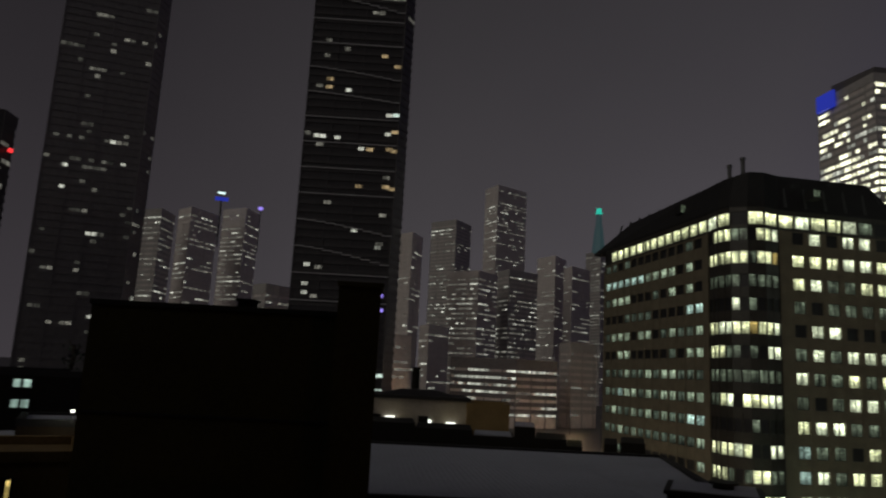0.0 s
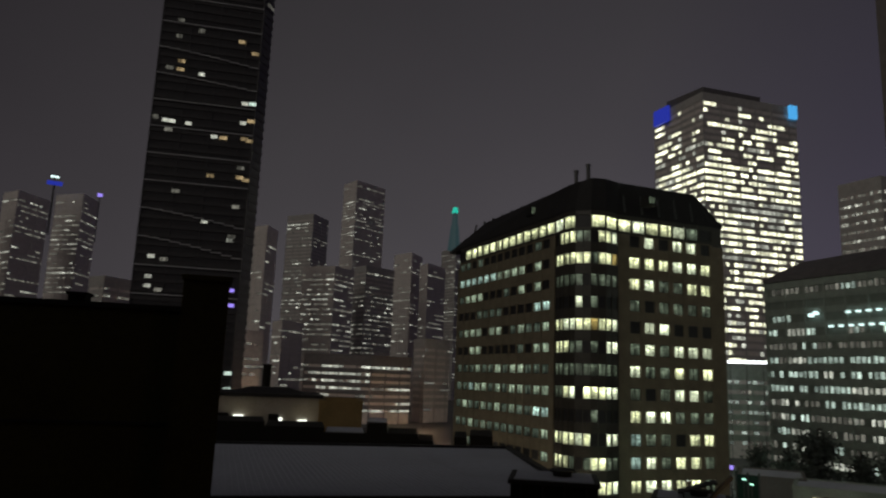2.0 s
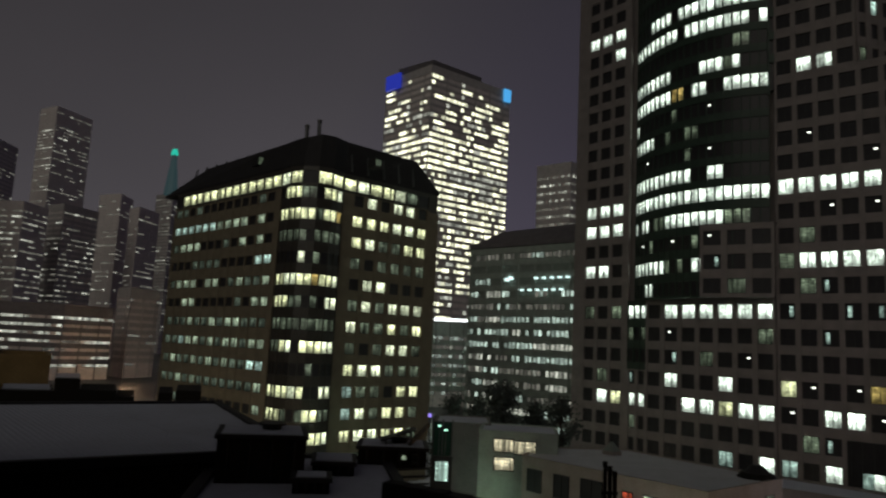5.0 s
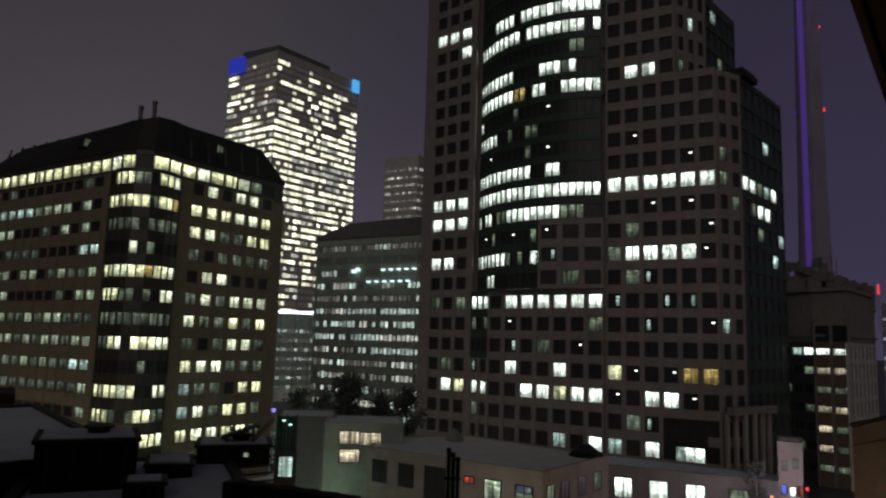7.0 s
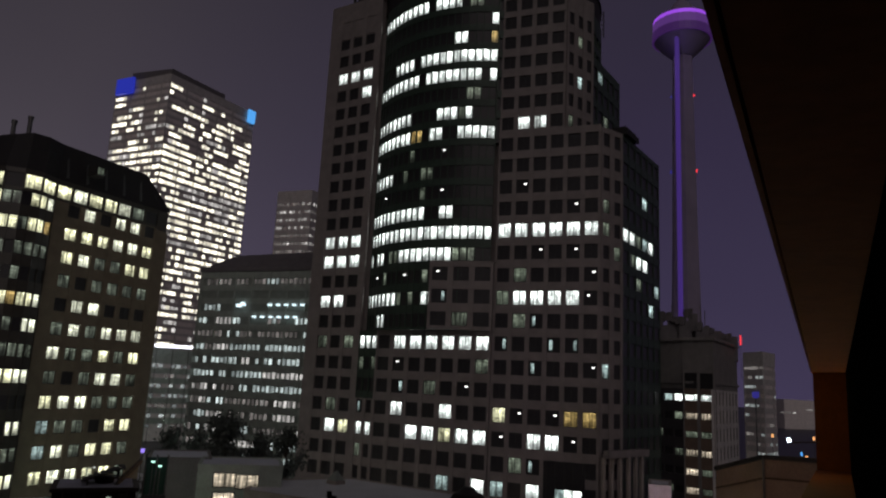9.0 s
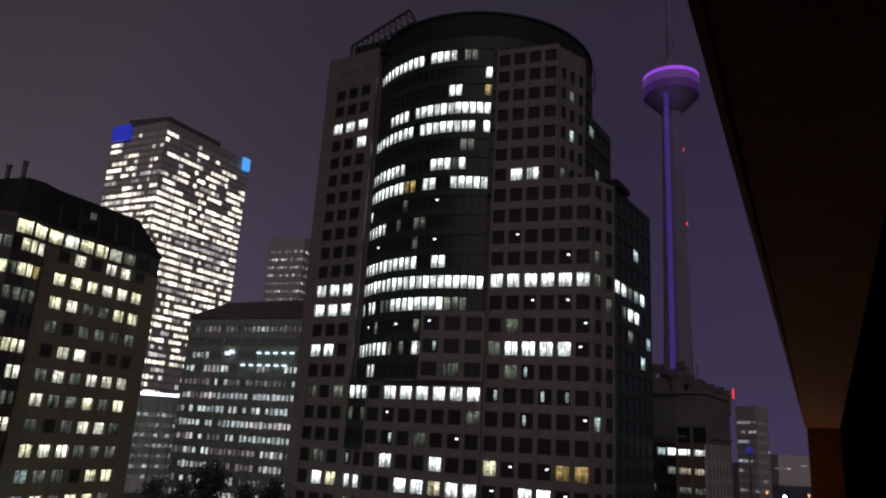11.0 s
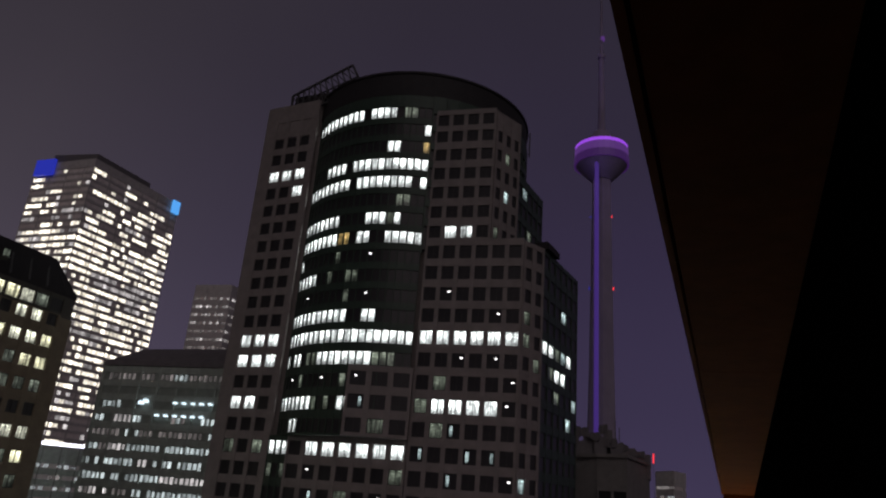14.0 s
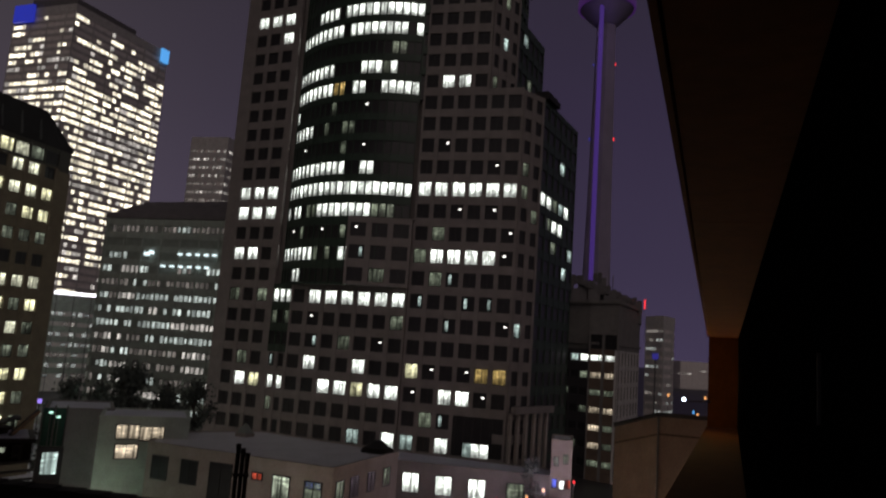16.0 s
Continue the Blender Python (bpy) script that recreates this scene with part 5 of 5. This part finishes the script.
# hotel at the end of the street
top_h = rise(4.4, 165)
hotel = thing("hotel", (*polar(74.4, 178), 0), "stepped grey mid-rise hotel with warm lit rooms", "hotel")
H = [polar(71.3, 172.5), polar(73.4, 166.8), polar(75.6, 163.8), polar(77.2, 188), polar(73.5, 200)]
part("core", Shell().prism(H, 0, top_h), HOTEL, hotel)
part("cornice", Shell().prism(inset(H, -0.8), top_h, top_h + 0.7).prism(inset(H, -0.6), top_h - 9.2, top_h - 8.7), HOTEL, hotel)
hrows = [EYE + 0.5 - 3.82 * k for k in range(7)]
hz = EYE + 2.4
ha = facade(hotel, HOTEL, polar(73.4, 165.9), polar(75.6, 162.9), 2, hrows, 3.82, 0.80, 0.36, 0, hz, depth=0.6, band_mat=BROWN_BRICK)
place_windows("window", hotel, ha, ["ww", "oy", "dd", "oo", "od", "yd", "dd"], 3, KEY_H)
hb = facade(hotel, CONDO_GLASS, polar(71.3, 171.6), polar(73.4, 166.2), 3, hrows, 3.82, 0.88, 0.42, 0, hz, depth=0.5)
place_windows("window", hotel, hb, [".cw", "..d", "d..", "..d", "...", ".d.", "d.."], 1)
hc2 = facade(hotel, HAZY_DARK, polar(75.65, 162.9), polar(77.2, 187.2), 7, hrows, 3.82, 0.72, 0.74, 0, hz, depth=0.5)
place_windows("window", hotel, hc2, [".......", "......d", ".......", "..d....", ".......", "d......"], 1)
tall = facade(hotel, HOTEL, polar(73.4, 165.8), polar(75.6, 162.8), 2, [EYE + 4.1], 4.6, 0.84, 0.7, hz, hz + 4.0, depth=0.5)
place_windows("tall_window", hotel, tall, [".."], 1)
plant = random.Random(77)
for az0, az1, d, el in ((71.75, 72.5, 173, 5.5), (72.35, 73.3, 175, 6.15), (73.2, 74.1, 174, 5.85), (73.9, 74.55, 176, 6.4), (74.4, 75.3, 174, 5.45), (75.1, 76.2, 182, 5.15), (76.1, 77.3, 185, 4.75)):
    s = Shell().prism(quad(az0, az1, d, 8), top_h - 3, rise(el, d))
    a, b = polar(az0, d - 0.3), polar(az1, d - 0.3)
    for k in range(6):
        t = plant.uniform(0.05, 0.95)
        p = (a[0] + (b[0] - a[0]) * t, a[1] + (b[1] - a[1]) * t + 1.5)
        s.box((p[0], p[1], rise(el, d)), (plant.uniform(0.3, 1.3), 1.0, plant.uniform(0.6, 2.4)))
    part("plant_room", s, PLANT, hotel)
for az, el in ((72.7, 7.0), (74.75, 7.1), (75.05, 6.6), (73.6, 6.7)):
    part("mast", Shell().prism(ring_at(polar(az, 176), 0.10, 6), top_h, rise(el, 176)), PLANT, hotel)
beacon("roof_light", 77.5, 4.5, 180, 0.35, 2.2, RED, "red aircraft warning light on a mast", 0.5)
beacon("roof_sign", 78.4, 0.6, 300, 2.4, 2.4, SIGN_DIM, "small blue lit sign on a far tower", 1.0, 28)
bb = thing("brown_block", (*polar(79, 62), 0), "low brown brick block with a sloping parapet", "building")
bp = [(75.55, 60, -4.73), (78.75, 56, -3.68), (84.5, 55, -3.62), (84.0, 75, -4.6), (77.5, 80, -5.4)]
bs = Shell().prism([polar(a, d) for a, d, _ in bp], 0, EYE)
bs.v = [(x, y, rise(e, d) if zz else 0) for (x, y, zz), (_, d, e) in zip(bs.v, (bp if bs.v[0][:2] == polar(*bp[0][:2]) else bp[::-1]) * 2)]
part("wall", bs, BROWN_BRICK, bb)
for (a0, d0, e0), (a1, d1, e1) in zip(bp, bp[1:3]):
    part("coping", bar(Shell(), (*polar(a0, d0), rise(e0, d0)), (*polar(a1, d1), rise(e1, d1)), 0.3), DARK_ROOF, bb, "dark metal coping")
    part("course", bar(Shell(), (*polar(a0, d0 - 0.05), rise(e0, d0) - 1.4), (*polar(a1, d1 - 0.05), rise(e1, d1) - 1.4), 0.12), BROWN, bb)
part("downpipe", Shell().prism(ring_at(polar(78.7, 55.9), 0.08, 8), 0, rise(-3.8, 56)), METAL, bb)
for az, el, m in ((79.4, -2.2, AMBER), (82.0, -2.2, AMBER), (81.2, -3.3, SIGN_CYAN), (81.5, -3.5, AMBER)):
    beacon("distant_lamp", az, el, 160, 0.9 if m is LAMP_W else 0.4, 0.9 if m is LAMP_W else 0.6, m, "distant street lamp on a pole")

# unseen street lamps, added to light the lower facades
for p, w in (((94, 62), 110), ((97, 92), 70), ((90, 30), 170), ((86, 120), 200), ((40, 110), 900), ((30, 140), 800), ((90, 14), 500)):
    street_fill_lamp(p, w)
# greenish fill for the misty green cast between the blocks
for p, w in (((60, 104), 350), ((62, 84), 300), ((95, 128), 250), ((80, 150), 700), (polar(34.6, 270), 3000)):
    street_fill_lamp(p, w, (0.72, 1.0, 0.80), 12.0)
# out-of-view fill for the pale house, the blank wall and the brown block
street_fill_lamp((45, 41), 450, (1.0, 0.93, 0.85), 10.0)
street_fill_lamp((45, 63), 300, (0.74, 1.0, 0.80), 9.0)
street_fill_lamp((45, 19), 1800, (1.0, 0.75, 0.55), 10.0)
# unseen lamps in the far streets, added to warm the haze-pale fronts
for p, w in ((polar(-1.5, 380), 1300), (polar(5.0, 340), 250), (polar(10.5, 380), 6000), (polar(12.8, 300), 7000), (polar(-13.2, 380), 4000)):
    street_fill_lamp(p, w, (1.0, 0.62, 0.42), 14.0)
# made-up lamp on a post below the view that warms the soffit
fx, fy = at_wall(29.5, 3.2)
fl = thing("soffit_fill_lamp", (fx, fy, EYE - 8), "small warm lamp added out of view to light the soffit", "lamp")
part("post", Shell().prism(ring_at((fx, fy), 0.05, 8), 0, EYE - 5.9), METAL, fl)
part("casing", Shell().box((fx, fy, EYE - 5.8), (0.4, 0.3, 0.2)), METAL, fl)
fli = new("soffit_fill_light", bpy.data.lights.new("soffit_fill_light", "POINT"))
fli.data.energy, fli.data.color, fli.data.shadow_soft_size = 560, (1.0, 0.44, 0.11), 0.1
fli.location = (fx, fy, EYE - 5.5)

# lamp on a bracket by the pier
lx, ly = at_wall(26.8, 1.28)
wx, wy = at_wall(28.35, 0.40)
lb = thing("bracket_lamp", (wx, wy, EYE - 1.4), "small bright lamp on a bracket beside the pier", "lamp")
part("bracket", bar(Shell(), (wx, wy, EYE - 1.2), (lx, ly, EYE - 1.2), 0.035), METAL, lb)
part("lens", Shell().prism(ring_at((lx, ly), 0.055, 10), EYE - 1.18, EYE - 1.08), LAMP_BLUE, lb, "bright bluish lens")
# added warm fill, apart from the lens, for the pier and the ledge
bl = new("pier_fill_light", bpy.data.lights.new("pier_fill_light", "POINT"))
bl.data.energy, bl.data.color, bl.data.shadow_soft_size = 48.0, (1.0, 0.60, 0.20), 0.08
bl.location = (*at_wall(25, 0.9), EYE - 0.5)
# light reflections on the office block's crown, built as small glowing boxes
for az, el, d in ((28.15, 14.2, 129.5), (18.9, 13.5, 138.5)):
    p = polar(az, d)
    ob = thing("roof_reflection", (p[0], p[1], rise(el, d) - 0.8), "small glowing box for a reflection on the roof", "dormer")
    part("casing", Shell().box((p[0], p[1] + 1.2, rise(el, d)), (1.6, 2.4, 1.7), (1, 0.16)), DARK_ROOF, ob)
    part("pane", Shell().box((p[0], p[1] - 0.03, rise(el, d)), (1.1, 0.06, 1.1), (1, 0.16)), LIT_D, ob)

# lit shop at the corner of the street
sq0, sq1 = quad(70.9, 72.5, 95, 6)[:2]
sf = house("corner_shop", quad(70.9, 72.5, 95, 6), rise(-6.2, 95), CREAM, "small white corner shop under coloured light", snow=True)
for t, el, m in ((0.25, -7.8, LIT_D), (0.7, -7.6, LIT_D), (0.2, -9.4, LIT_B), (0.55, -9.5, LIT_W), (0.85, -9.4, LIT_R)):
    wall_window(sf, sq0, sq1, t, rise(el, 95), 0.7, 1.2, m, 0)
for az, el, m in ((72.7, -9.2, RED), (70.45, -10.0, AMBER), (66.9, -11.0, RED), (69.2, -10.6, AMBER)):
    beacon("signal_lamp", az, el, 88, 0.3, 0.3, m, "small coloured signal lamp on a pole", 0.3, 3)
# added violet-pink fill without a fixture, for the shop and the columns
sl = new("shop_fill_light", bpy.data.lights.new("shop_fill_light", "POINT"))
sl.data.energy, sl.data.color, sl.data.shadow_soft_size = 1700, (0.92, 0.74, 0.95), 0.3
sl.location = (*polar(70.2, 86), EYE - 15)
# added pinkish fill at the foot of the pale building
st = new("shop_fill_light", bpy.data.lights.new("shop_fill_light", "POINT"))
st.data.energy, st.data.color, st.data.shadow_soft_size = 160, (1.0, 0.62, 0.6), 0.3
st.location = (*polar(50.5, 58), EYE - 19)
